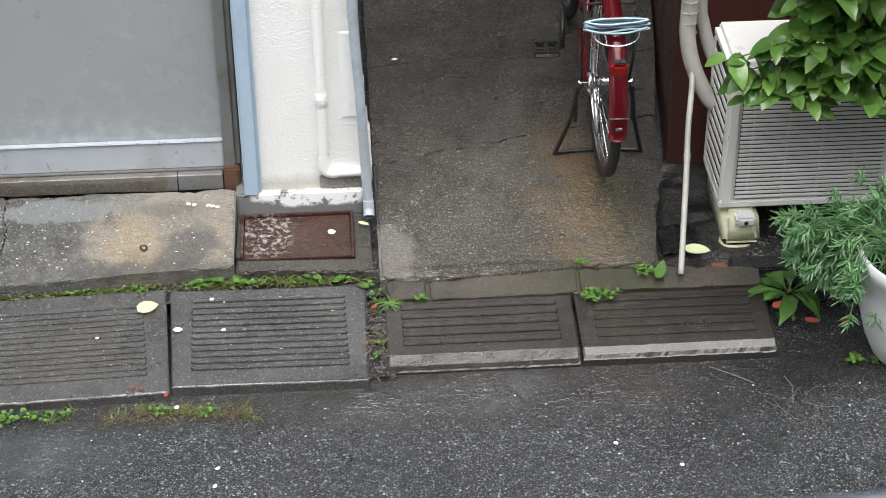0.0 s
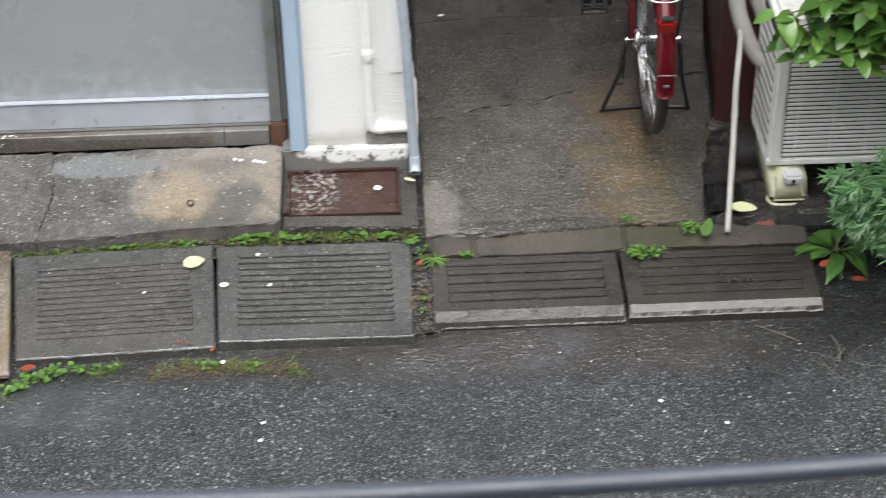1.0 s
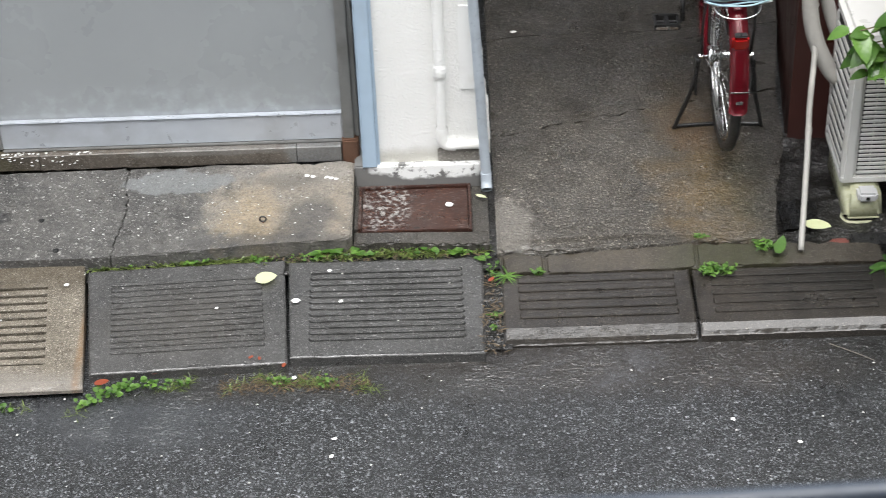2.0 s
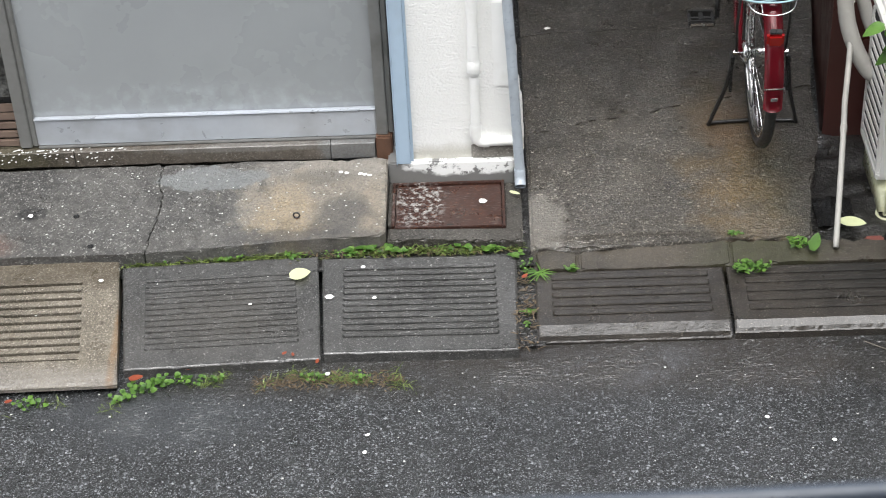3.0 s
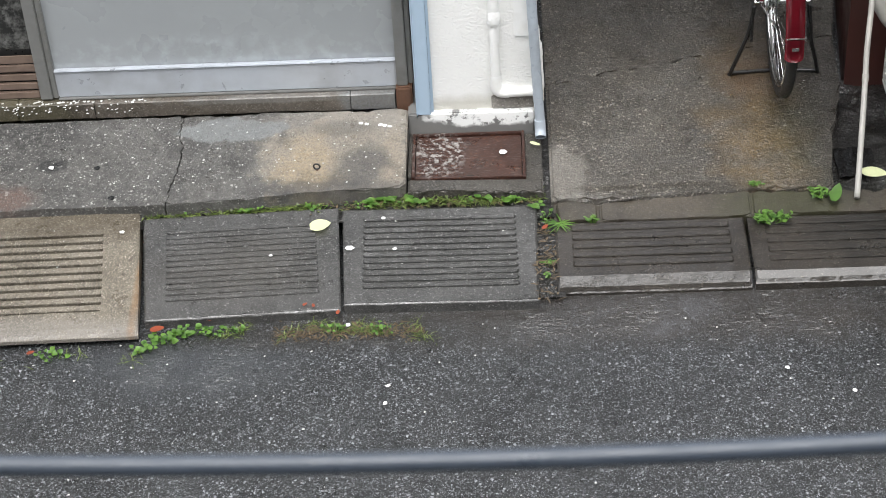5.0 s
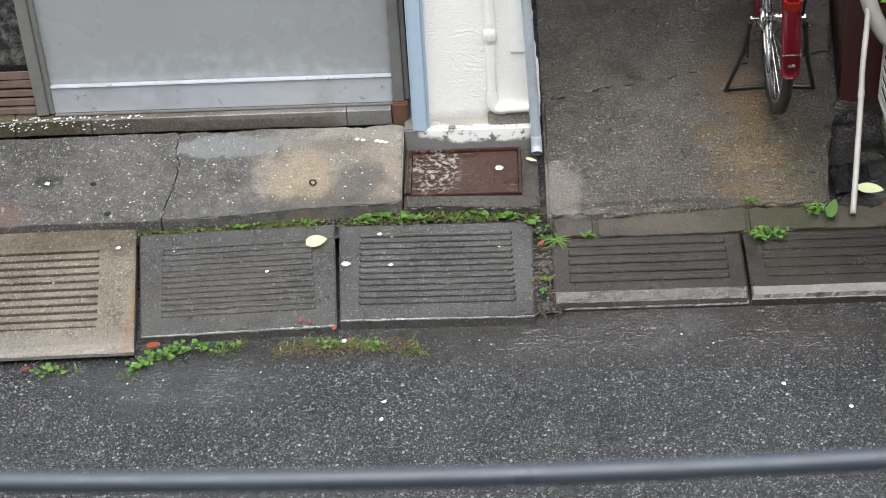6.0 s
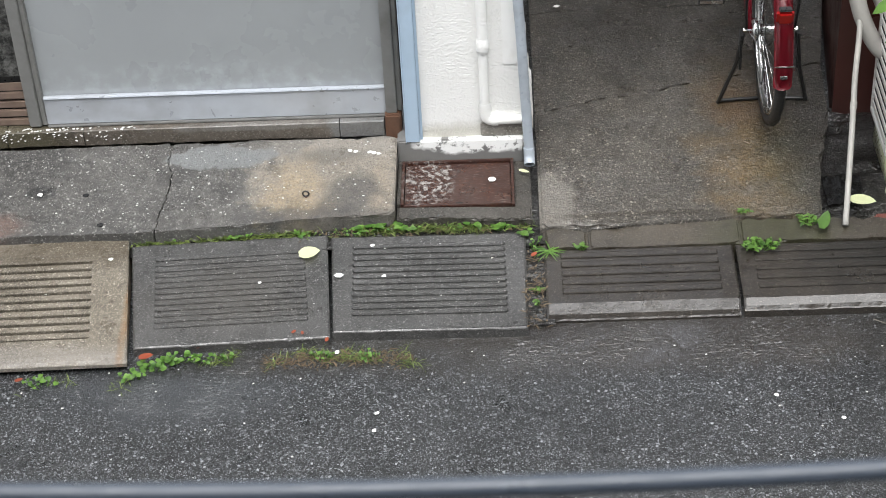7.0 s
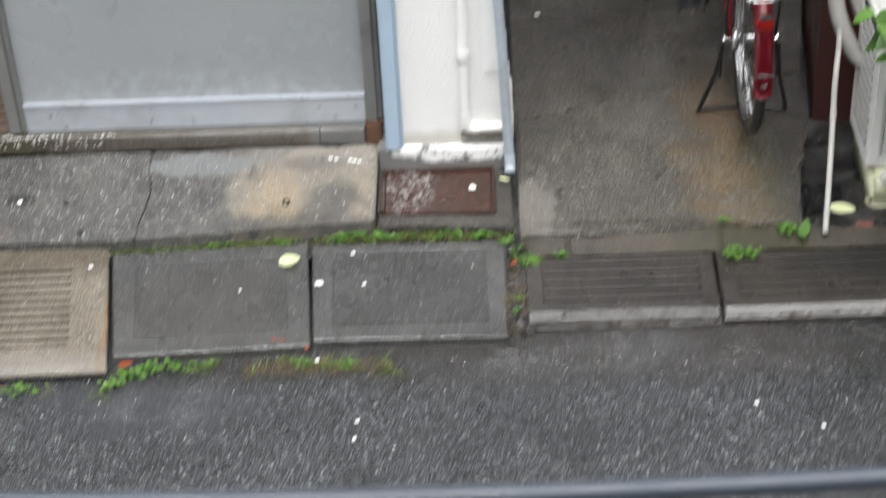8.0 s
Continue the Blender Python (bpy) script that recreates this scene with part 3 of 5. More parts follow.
# Its unseen upper part is made tall to cut skylight in the alley.
tagged(part("wall_neighbour", slab([(1.083, 1.10), (6.0, 1.10), (6.0, 6.0), (1.60, 6.0)], lambda x, y: 6.2, 6.2, 0.01), MAROON), "dark maroon painted wall of the neighbouring house", "wall", kind="structure")
# Added unseen; its height sets how much sky the driveway mirrors.
tagged(part("wall_alley_end", boxes((-0.1, 1.7, 6.0, 6.15, 0, 3.5)), DARK_WALL), "unseen plain grey wall added to close the alley", "wall", kind="structure")
# Added unseen behind the viewpoint, tall and dark to contrast wet reflections.
tagged(part("wall_opposite", boxes((-8.0, 8.0, -6.6, -6.4, 0, 6.5)), DARK_WALL), "unseen plain grey wall added across the street", "wall", kind="structure")

# ---- door ----
DY = 0.885
door = tagged(new("door_1"), "closed aluminium sliding door with a frosted grey pane", "door", kind="structure")
part("pane", boxes((-1.60, -0.44, DY + 0.012, DY + 0.018, 0.33, 2.14)), FROSTED, door, "dusty frosted glass")
rail = part("bottom_rail", boxes((-1.580, -0.443, DY - 0.006, DY + 0.032, 0.2505, 0.351), bevel=0.003), ALU, door)
part("glazing_bead", boxes((-1.580, -0.443, DY - 0.012, DY + 0.010, 0.3515, 0.3565), bevel=0.002), ALU, rail)
part("drip_edge", boxes((-1.580, -0.443, DY - 0.012, DY + 0.02, 0.2415, 0.250), bevel=0.002), ALU_DULL, rail)
part("left_stile", boxes((-1.640, -1.6, DY - 0.012, DY + 0.034, 0.246, 2.16), (-1.5995, -1.581, DY - 0.004, DY + 0.034, 0.246, 2.16), bevel=0.003), ALU_DULL, door)
part("top_rail", boxes((-1.58, -0.443, DY - 0.006, DY + 0.032, 2.10, 2.16), bevel=0.003), ALU, door)
frame_ob = tagged(new("door_frame"), "dull brownish aluminium door frame with a track", "door frame", kind="structure")
part("jamb", boxes((-0.442, -0.405, DY - 0.025, DY + 0.06, 0.262, 2.2), (-0.404, -0.388, DY - 0.012, DY + 0.06, 0.262, 2.2), bevel=0.003), ALU_DULL, frame_ob)
part("track", boxes((-2.74, -0.442, 0.906, 0.9395, 0.2405, 0.2475), bevel=0.002), ALU_DULL, frame_ob)
part("head", boxes((-2.74, -0.388, DY - 0.02, DY + 0.1, 2.161, 2.2)), ALU_DULL, frame_ob)
# Solid black strip standing in for the shade between jamb and post.
part("shadow_gap", boxes((-0.387, -0.331, 0.90, 0.97, 0.20, 2.2)), BLACK_STEEL, frame_ob)
second = tagged(new("door_2"), "second sliding panel with dark glass and brown slats", "door", kind="structure")
for i in range(5):
    part("slat", boxes((-2.70, -1.643, 0.893 + 0.002 * i, 0.905, 0.2405 + 0.034 * i, 0.2695 + 0.034 * i), bevel=0.004), BROWN_SLAT, second)
part("backing", boxes((-2.70, -1.643, 0.9205, 0.935, 0.2485, 0.42)), BLACK_STEEL, second)
part("pane", boxes((-2.70, -1.643, 0.9205, 0.927, 0.421, 2.15)), DARK_GLASS, second, "dark glass with street reflections mottled into its colour")

post = thing("corner_post", "pale blue painted sheet metal post beside the door", "post")
part("face", boxes((-0.374, -0.331, 0.786, 0.80, 0.192, 2.3), bevel=0.002), BLUE_TRIM, post)
part("flange", boxes((-0.3305, -0.322, 0.797, 0.808, 0.196, 2.3), (-0.379, -0.3745, 0.790, 0.85, 0.180, 2.3)), BLUE_TRIM, post)

conduit = thing("wall_conduit", "white painted conduit fixed to the stucco wall", "conduit")
part("riser", one_tube([(-0.113, 0.800, 2.4 - 0.185 * i) for i in range(11)], 0.0180, seg=18, ends=False), STUCCO, conduit, smooth=True)
part("lower_riser", one_tube([(-0.113, 0.800, 0.55 - 0.0383 * i) for i in range(7)], 0.0150, seg=18, ends=False), STUCCO, conduit, smooth=True)
part("collar", one_tube([(-0.113, 0.800, 0.575), (-0.113, 0.800, 0.565), (-0.113, 0.800, 0.530), (-0.113, 0.800, 0.520)], [0.018, 0.021, 0.021, 0.016], seg=18, ends=False), STUCCO, conduit, smooth=True)
part("elbow", one_tube(smooth_path([(-0.113, 0.800, 0.335), (-0.113, 0.800, 0.300), (-0.108, 0.800, 0.275), (-0.092, 0.800, 0.264), (-0.070, 0.800, 0.263)], 6), 0.0195, seg=18, ends=False), WHITE_PAINT, conduit, smooth=True)
part("branch", one_tube([(-0.072, 0.800, 0.263), (0.013, 0.800, 0.263)], 0.0160, seg=18, ends=False), WHITE_PAINT, conduit, smooth=True)

pipe = thing("drain_pipe", "thin grey plastic drain pipe open at its foot", "pipe")
part("tube", one_tube(smooth_path([(0.0282, 0.764, 0.150), (0.0275, 0.768, 0.19), (0.022, 0.768, 0.30), (0.010, 0.770, 0.60), (-0.006, 0.772, 1.0), (-0.03, 0.78, 2.4)]), 0.0165, seg=20, ends=False), PVC_GREY, pipe, smooth=True)
part("socket", one_tube(smooth_path([(0.0285, 0.738, 0.121), (0.0285, 0.752, 0.131), (0.0283, 0.761, 0.146), (0.0275, 0.766, 0.172)], 4), 0.0185, seg=20, inner=0.84), PVC_GREY, pipe)

# ---- meter hatch ----
surround = tagged(new("hatch_surround"), "dark concrete surround of the meter hatch", "pavement", kind="structure")
part("concrete_edge", slab(jag((-0.406, 0.475), (0.030, 0.452), 26, 0.005, 41) + [(0.030, 0.522), (-0.406, 0.540)], lambda x, y: 0.113, 0.11, 0.008), DARK_MORTAR, surround)
part("concrete_edge", boxes((-0.4065, -0.396, 0.541, 0.789, 0.01, 0.120), (-0.024, 0.030, 0.523, 0.789, 0.01, 0.105), bevel=0.004), DARK_MORTAR, surround)
hatch = thing("meter_hatch", "rusty brown iron meter hatch with worn grey hexagon pattern", "hatch")
part("frame", boxes((-0.395, -0.385, 0.542, 0.788, 0.06, 0.118), (-0.034, -0.025, 0.525, 0.788, 0.06, 0.118), (-0.3845, -0.0345, 0.530, 0.541, 0.06, 0.117), (-0.3845, -0.0345, 0.776, 0.788, 0.06, 0.117), bevel=0.002), HATCH, hatch)
part("lid", boxes((-0.383, -0.036, 0.543, 0.774, 0.08, 0.110), bevel=0.003), HATCH, hatch)
bm = bmesh.new()
for j in range(9):
    for i in range(15):
        x, y = -0.370 + 0.0225 * i + (0.01125 if j % 2 else 0), 0.560 + 0.0235 * j
        if x < -0.225:
            tube(bm, [(x + 0.0095 * math.cos(a), y + 0.0095 * math.sin(a), 0.1105) for a in [math.pi / 3 * k for k in range(6)]], 0.0018, seg=4, closed=True)
part("raised_pattern", bm, HATCH, hatch)
part("slot", boxes((-0.215, -0.195, 0.5445, 0.552, 0.110, 0.1125)), BLACK_STEEL, hatch)
ring = thing("eye_bolt", "small rusty eye bolt set in the apron", "bolt")
part("ring", one_tube(circle((-0.700, 0.560, 0.160), 0.010, "y", 14), 0.003, seg=6, closed=True), BLACK_STEEL, ring)
part("shank", one_tube([(-0.700, 0.56, 0.150), (-0.700, 0.56, 0.13)], 0.004, seg=8), RUST, ring)


# ---- kerb ramps ----
def ramp(label, mat, at, turn, w, d, z_back, z_front, ribs, rib_y, margin, depth, lip, lip_z, raised=False, seed=0, lift=0.0, skew=(0.0, 0.0)):
    """A sloping concrete kerb ramp with a ribbed field: front edge on local y 0, from x 0 to w. skew: how far its back corners lie to the side."""
    top = thing("kerb_ramp", label, "kerb ramp", "kerb ramps", (at[0], at[1], lift))
    top.rotation_euler = (0, 0, radians(turn))
    y0, y1 = rib_y
    pitch = (y1 - y0) / ribs
    ys = [0.0, 0.004, 0.012, lip * 0.6, lip, lip + 0.012, y0 - 0.004]
    ys += [y0 + (y1 - y0) * i / 26 for i in range(26)]
    ys += [y1, y1 + 0.004, d - 0.008, d]
    xs = [0.0, 0.006] + [margin * t for t in (0.5, 0.93)]
    n = 46
    xs += [margin + (w - 2 * margin) * i / n for i in range(n + 1)]
    xs += [w - margin * 0.93, w - margin * 0.5, w - 0.006, w]

    def height(x, y):
        if y < lip:
            z = lip_z + (z_front - lip_z) * (y / lip)
        else:
            z = z_front + (z_back - z_front) * (y - lip) / (d - lip)
        if margin - 1e-4 <= x <= w - margin + 1e-4 and y0 - 1e-4 <= y <= y1 - 1e-4:
            z -= 0.0 if raised else depth
        edge = min(x, w - x, y, d - y)
        if edge < 0.0055:
            z -= 0.003 + 0.005 * max(0.0, noise.noise((x * 22 + seed, y * 22, 4))) + 0.003 * max(0.0, noise.noise((x * 60 + seed, y * 60, 5)))
        return z + 0.0014 * noise.noise((x * 14 + seed, y * 14, 1)) + 0.0006 * noise.noise((x * 70 + seed, y * 70, 2))

    bm = bmesh.new()
    g = [[bm.verts.new((x + (skew[0] * (1 - x / w) + skew[1] * x / w) * y / d, y, height(x, y))) for x in xs] for y in ys]
    for j in range(len(ys) - 1):
        for i in range(len(xs) - 1):
            bm.faces.new((g[j][i], g[j][i + 1], g[j + 1][i + 1], g[j + 1][i]))
    rim = [g[0][i] for i in range(len(xs))] + [g[j][-1] for j in range(1, len(ys))] + [g[-1][i] for i in range(len(xs) - 2, -1, -1)] + [g[j][0] for j in range(len(ys) - 2, 0, -1)]
    low = [bm.verts.new((v.co.x, v.co.y, 0.0)) for v in rim]
    for i in range(len(rim)):
        j = (i + 1) % len(rim)
        bm.faces.new((rim[i], low[i], low[j], rim[j]))
    part("block", bm, mat, top)
    slope = math.atan2(z_back - z_front, d - lip)
    width = pitch * (0.62 if raised else 0.66)
    me = None
    for k in range(ribs):
        y = y0 + pitch * (k + 0.5)
        z = z_front + (z_back - z_front) * (y - lip) / (d - lip) - (0.001 if raised else depth + 0.001)
        if me is None:
            rib = part("rib", box(bmesh.new(), -(w / 2 - margin * (1.0 if raised else 0.92)), w / 2 - margin * (1.0 if raised else 0.92), -width / 2, width / 2, 0.0, depth + (0.001 if raised else 0.0005), depth * 0.9 if raised else 0.002, 1), mat, top)
            me = rib.data
        else:
            rib = new("rib", me)
            rib.parent = top
        rib.matrix_basis = Matrix.Translation((w / 2 + (skew[0] + skew[1]) / 2 * y / d, y, z)) @ pose(0, 0, 0, math.degrees(slope))
    return top


ramp("tan concrete kerb ramp with deep dark grooves", RAMP_TAN, (-1.800, -0.125), 1.4, 0.592, 0.545, 0.078, 0.026, 11, (0.105, 0.475), 0.122, 0.019, 0.03, 0.016, seed=3, lift=0.022, skew=(-0.046, -0.046))
ramp("dark grey concrete kerb ramp with fine grooves", RAMP_DARK, (-1.200, -0.040), 2.6, 0.600, 0.445, 0.090, 0.034, 13, (0.07, 0.385), 0.062, 0.0050, 0.012, 0.0315, raised=True, seed=11, skew=(-0.034, -0.008))
ramp("dark grey concrete kerb ramp with raised ribs", RAMP_DARK, (-0.592, 0.006), -0.5, 0.594, 0.410, 0.090, 0.036, 12, (0.06, 0.372), 0.055, 0.0075, 0.012, 0.0345, raised=True, seed=23, skew=(-0.026, 0.0))
ramp("low wet brown concrete kerb ramp with worn steps", RAMP_WET, (0.062, 0.058), 0.2, 0.592, 0.270, 0.078, 0.050, 5, (0.066, 0.258), 0.05, 0.0050, 0.036, 0.012, raised=True, seed=37)
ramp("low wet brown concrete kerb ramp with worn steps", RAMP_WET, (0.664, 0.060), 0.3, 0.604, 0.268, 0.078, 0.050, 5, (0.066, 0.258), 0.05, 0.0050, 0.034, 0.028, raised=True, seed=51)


# ---- outdoor unit ----
AX0, AX1, AY0, AY1, AZ0, AZ1 = 1.180, 1.945, 0.66, 0.95, 0.152, 0.700
unit = thing("outdoor_unit", "cream air conditioner outdoor unit with a slatted grille", "air conditioner", at=(0, 0, 0))
# Near-black core paints the shade behind the front grille.
part("core", boxes((AX0 + 0.03, AX1 - 0.01, AY0 + 0.03, AY1 - 0.012, AZ0 + 0.01, AZ1 - 0.05)), AC_DARK, unit)
part("base_pan", boxes((AX0, AX1, AY0, AY1, AZ0, AZ0 + 0.028), bevel=0.006), AC_CREAM, unit)
bm = boxes((AX0 - 0.003, AX1, AY0 - 0.004, AY1 + 0.004, AZ1 - 0.055, AZ1), bevel=0.018)
part("top_cover", bm, AC_CREAM, unit)
part("corner_post", boxes((AX0, AX0 + 0.050, AY0 - 0.003, AY0 + 0.036, AZ0 + 0.006, AZ1 - 0.052), bevel=0.012), AC_CREAM, unit)
part("rear_post", boxes((AX0, AX0 + 0.014, AY1 - 0.022, AY1, AZ0 + 0.02, AZ1 - 0.052), bevel=0.004), AC_CREAM, unit)
part("service_panel", boxes((AX0 + 0.535, AX1, AY0 - 0.002, AY1, AZ0 + 0.0285, AZ1 - 0.0555), bevel=0.006), AC_CREAM, unit)
part("front_band", boxes((AX0 + 0.0505, AX0 + 0.5345, AY0 + 0.002, AY0 + 0.03, AZ1 - 0.100, AZ1 - 0.0555), bevel=0.004), AC_CREAM, unit)
part("badge_strip", boxes((AX0 + 0.05, AX0 + 0.17, AY0 - 0.001, AY0 + 0.0015, AZ1 - 0.092, AZ1 - 0.066), bevel=0.0004), PVC_GREY, unit, "grey badge strip")
n = 25
z0, z1 = AZ0 + 0.034, AZ1 - 0.106
for i in range(n):
    z = z0 + (z1 - z0) * (i + 0.2) / n
    part("grille_slat", boxes((AX0 + 0.0505, AX0 + 0.5345, AY0 + 0.001, AY0 + 0.0055, z, z + 0.0118), bevel=0.0018), AC_CREAM, unit)
for i in range(4):
    x = AX0 + 0.09 + 0.115 * i
    part("grille_rod", boxes((x, x + 0.002, AY0 + 0.006, AY0 + 0.009, z0, z1)), AC_CREAM, unit)
# Near-black sheet close behind the bars paints the shade of their gaps.
part("side_backing", boxes((AX0 + 0.0045, AX0 + 0.02, AY0 + 0.037, AY1 - 0.023, AZ0 + 0.0285, AZ1 - 0.0555)), AC_DARK, unit)
for i in range(11):
    z = AZ0 + 0.036 + 0.0405 * i
    part("side_bar", boxes((AX0 + 0.0005, AX0 + 0.0040, AY0 + 0.036, AY1 - 0.021, z, z + 0.021), bevel=0.0014), AC_CREAM, unit)
foot = thing("unit_foot", "yellowed translucent plastic foot under the outdoor unit", "foot block")
bm = boxes((1.190, 1.323, 0.603, 0.93, 0.032, 0.146), bevel=0.020)
for v in bm.verts:
    up = (v.co.z - 0.032) / 0.114
    v.co.x += (1.2565 - v.co.x) * 0.16 * up
    v.co.y += 0.022 * up
part("block", bm, FOOT, foot, smooth=True)
part("rim", one_tube(smooth_path([(1.198, 0.66, 0.040), (1.192, 0.625, 0.040), (1.206, 0.602, 0.040), (1.2565, 0.598, 0.040), (1.307, 0.602, 0.040), (1.321, 0.625, 0.040), (1.315, 0.66, 0.040)], 6), 0.006, seg=8), FOOT, foot, smooth=True)
part("cap", boxes((1.232, 1.296, 0.597, 0.655, 0.118, 0.1515), bevel=0.008), POT, foot, "white clamp cap")
part("screw", one_tube([(1.262, 0.593, 0.136), (1.262, 0.605, 0.136)], 0.007, seg=10), CHROME, foot)
part("groove", boxes((1.205, 1.308, 0.6005, 0.607, 0.052, 0.058), bevel=0.002), FOOT, foot)
copy_thing(foot, pose(0.56, 0, 0))
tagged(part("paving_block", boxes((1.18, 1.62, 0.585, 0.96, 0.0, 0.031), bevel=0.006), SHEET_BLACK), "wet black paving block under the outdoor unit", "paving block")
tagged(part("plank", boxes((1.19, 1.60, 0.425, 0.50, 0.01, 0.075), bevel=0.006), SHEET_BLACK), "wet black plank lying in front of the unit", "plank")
tagged(part("brick_piece", boxes((1.115, 1.175, 0.405, 0.45, 0.05, 0.093), bevel=0.007), BRICK), "broken wet red brick on the soil", "brick")
bm = sheet(0.985, 1.11, 0.54, 0.70, 14, 14, lambda x, y: 0.066 + 0.012 * noise.noise((x * 34, y * 26, 5)))
bmesh.ops.solidify(bm, geom=bm.faces[:], thickness=0.003)
tagged(part("plastic_sheet", bm, SHEET_BLACK, smooth=True), "crumpled wet black plastic scrap on the soil", "plastic scrap")

bundle = thing("pipe_bundle", "cream wrapped refrigerant pipes running into the unit", "pipe")
part("wrapped_pipe", one_tube(smooth_path([(1.115, 1.02, 2.4), (1.108, 1.0, 1.2), (1.098, 0.99, 0.75), (1.098, 0.975, 0.62), (1.122, 0.94, 0.52), (1.170, 0.905, 0.43), (1.215, 0.89, 0.40)], 10), 0.027, seg=16), HOSE, bundle, smooth=True)
part("wrapped_pipe", one_tube(smooth_path([(1.15, 1.05, 2.4), (1.145, 1.04, 1.2), (1.143, 1.03, 0.75), (1.158, 1.02, 0.64), (1.19, 0.99, 0.54), (1.225, 0.94, 0.50)], 10), 0.022, seg=16), HOSE, bundle, smooth=True)
for z in (0.64, 0.68, 0.72, 0.76, 0.80, 0.84, 0.88, 0.92):
    part("tape_edge", one_tube(circle((1.099, 0.985, z), 0.0275, "z", 20), 0.0016, seg=5, closed=True), HOSE, bundle)
hose = thing("drain_hose", "thin cream drain hose hanging down to the soil", "hose")
path = smooth_path([(1.112, 0.93, 0.525), (1.107, 0.89, 0.485), (1.083, 0.78, 0.39), (1.068, 0.69, 0.335), (1.045, 0.56, 0.25), (1.012, 0.375, 0.102)], 10)
part("tube", one_tube(path[::-1], 0.0095, seg=14, inner=0.7), HOSE, hose, smooth=True)
part("cuff", one_tube([(1.068, 0.69, 0.330), (1.071, 0.705, 0.347)], 0.0115, seg=14), HOSE, hose)


# ---- bicycle ----
def bicycle(bx, by, gz):
    top = thing("bicycle", "red city bicycle on its stand, seen with a chrome wheel", "bicycle", at=(bx, by, gz))
    R, HZ = 0.319, 0.338

    def wheel(name, y):
        w = part(name, one_tube(circle((0, y, HZ), R - 0.018, "x", 48), 0.0185, seg=10, closed=True), TYRE, top, smooth=True)
        bm = bmesh.new()
        for dx in (-0.011, 0.011):
            tube(bm, circle((dx, y, HZ), R - 0.040, "x", 48), 0.0055, seg=6, closed=True)
        tube(bm, circle((0, y, HZ), R - 0.046, "x", 48), 0.0105, seg=6, closed=True)
        part("rim", bm, CHROME, w, "chrome rim", smooth=True)
        bm = bmesh.new()
        for i in range(28):
            a = 2 * math.pi * i / 28
            s = 0.028 if i % 2 else -0.028
            a2 = a + (0.5 if (i // 2) % 2 else -0.5)
            tube(bm, [(s, y + 0.025 * math.cos(a2), HZ + 0.025 * math.sin(a2)), (0, y + (R - 0.05) * math.cos(a), HZ + (R - 0.05) * math.sin(a))], 0.0012, seg=4)
        part("spokes", bm, CHROME, w, "thin chrome spokes")
        bm = one_tube([(-0.088, y, HZ), (0.088, y, HZ)], 0.006, seg=10)
        tube(bm, [(-0.04, y, HZ), (-0.034, y, HZ), (0.034, y, HZ), (0.04, y, HZ)], [0.03, 0.018, 0.018, 0.03], seg=16)
        part("hub", bm, CHROME, w, smooth=True)
        return w

    wheel("rear_wheel", 0.0)
    wheel("front_wheel", 1.10)
    part("hub_drum", one_tube([(-0.062, 0, HZ), (-0.058, 0, HZ), (-0.044, 0, HZ)], [0.030, 0.040, 0.040], seg=20), CHROME, top, "chrome brake drum", smooth=True)
    for s in (-1, 1):
        part("axle_nut", one_tube([(s * 0.078, 0, HZ), (s * 0.090, 0, HZ)], 0.0085, seg=6), CHROME, top)

    def guard(y, a0, a1, name):
        bm = bmesh.new()
        rows = []
        for i in range(31):
            a = radians(a0 + (a1 - a0) * i / 30)
            ring = []
            for k in range(9):
                u = -1 + 2 * k / 8
                rr = R + 0.026 - 0.020 * u * u * abs(u)
                ring.append(bm.verts.new((0.030 * u, y + rr * math.cos(a), HZ + rr * math.sin(a))))
            rows.append(ring)
        for i in range(30):
            for k in range(8):
                bm.faces.new((rows[i][k], rows[i][k + 1], rows[i + 1][k + 1], rows[i + 1][k]))
        bmesh.ops.solidify(bm, geom=bm.faces[:], thickness=0.0015)
        return part(name, bm, RED, top, "glossy dark red mudguard", smooth=True)

    g = guard(0.0, 15, 183, "rear_mudguard")
    guard(1.10, -10, 150, "front_mudguard")
    a = radians(175)
    badge = part("badge", boxes((-0.011, 0.011, -0.0015, 0.0015, -0.006, 0.006), bevel=0.001), CHROME, g, "small pale maker's plate")
    badge.matrix_basis = Matrix.Translation((0, (R + 0.028) * math.cos(a), HZ + (R + 0.028) * math.sin(a))) @ pose(0, 0, 0, 4)
    a = radians(169)
    stay = part("stay_clip", boxes((-0.032, 0.032, -0.002, 0.002, -0.0015, 0.0015)), CHROME, g)
    stay.matrix_basis = Matrix.Translation((0, (R + 0.027) * math.cos(a), HZ + (R + 0.027) * math.sin(a))) @ pose(0, 0, 0, 10)
    a = radians(141)
    rf = part("reflector", boxes((-0.027, 0.027, -0.026, 0.0, -0.026, 0.026), bevel=0.008), REFLECTOR, g, "red rear reflector")
    rf.matrix_basis = Matrix.Translation((0, (R + 0.026) * math.cos(a), HZ + (R + 0.026) * math.sin(a))) @ pose(0, 0, 0, 16)
    bk = part("reflector_bracket", boxes((-0.020, 0.020, -0.022, 0.0, 0.0265, 0.034), bevel=0.003), BLACK_STEEL, g)
    bk.matrix_basis = rf.matrix_basis.copy()

    bb = (0, 0.56, 0.300)
    seat = (0, 0.30, 0.72)
    head_t, head_b = (0, 0.93, 0.80), (0, 0.98, 0.62)
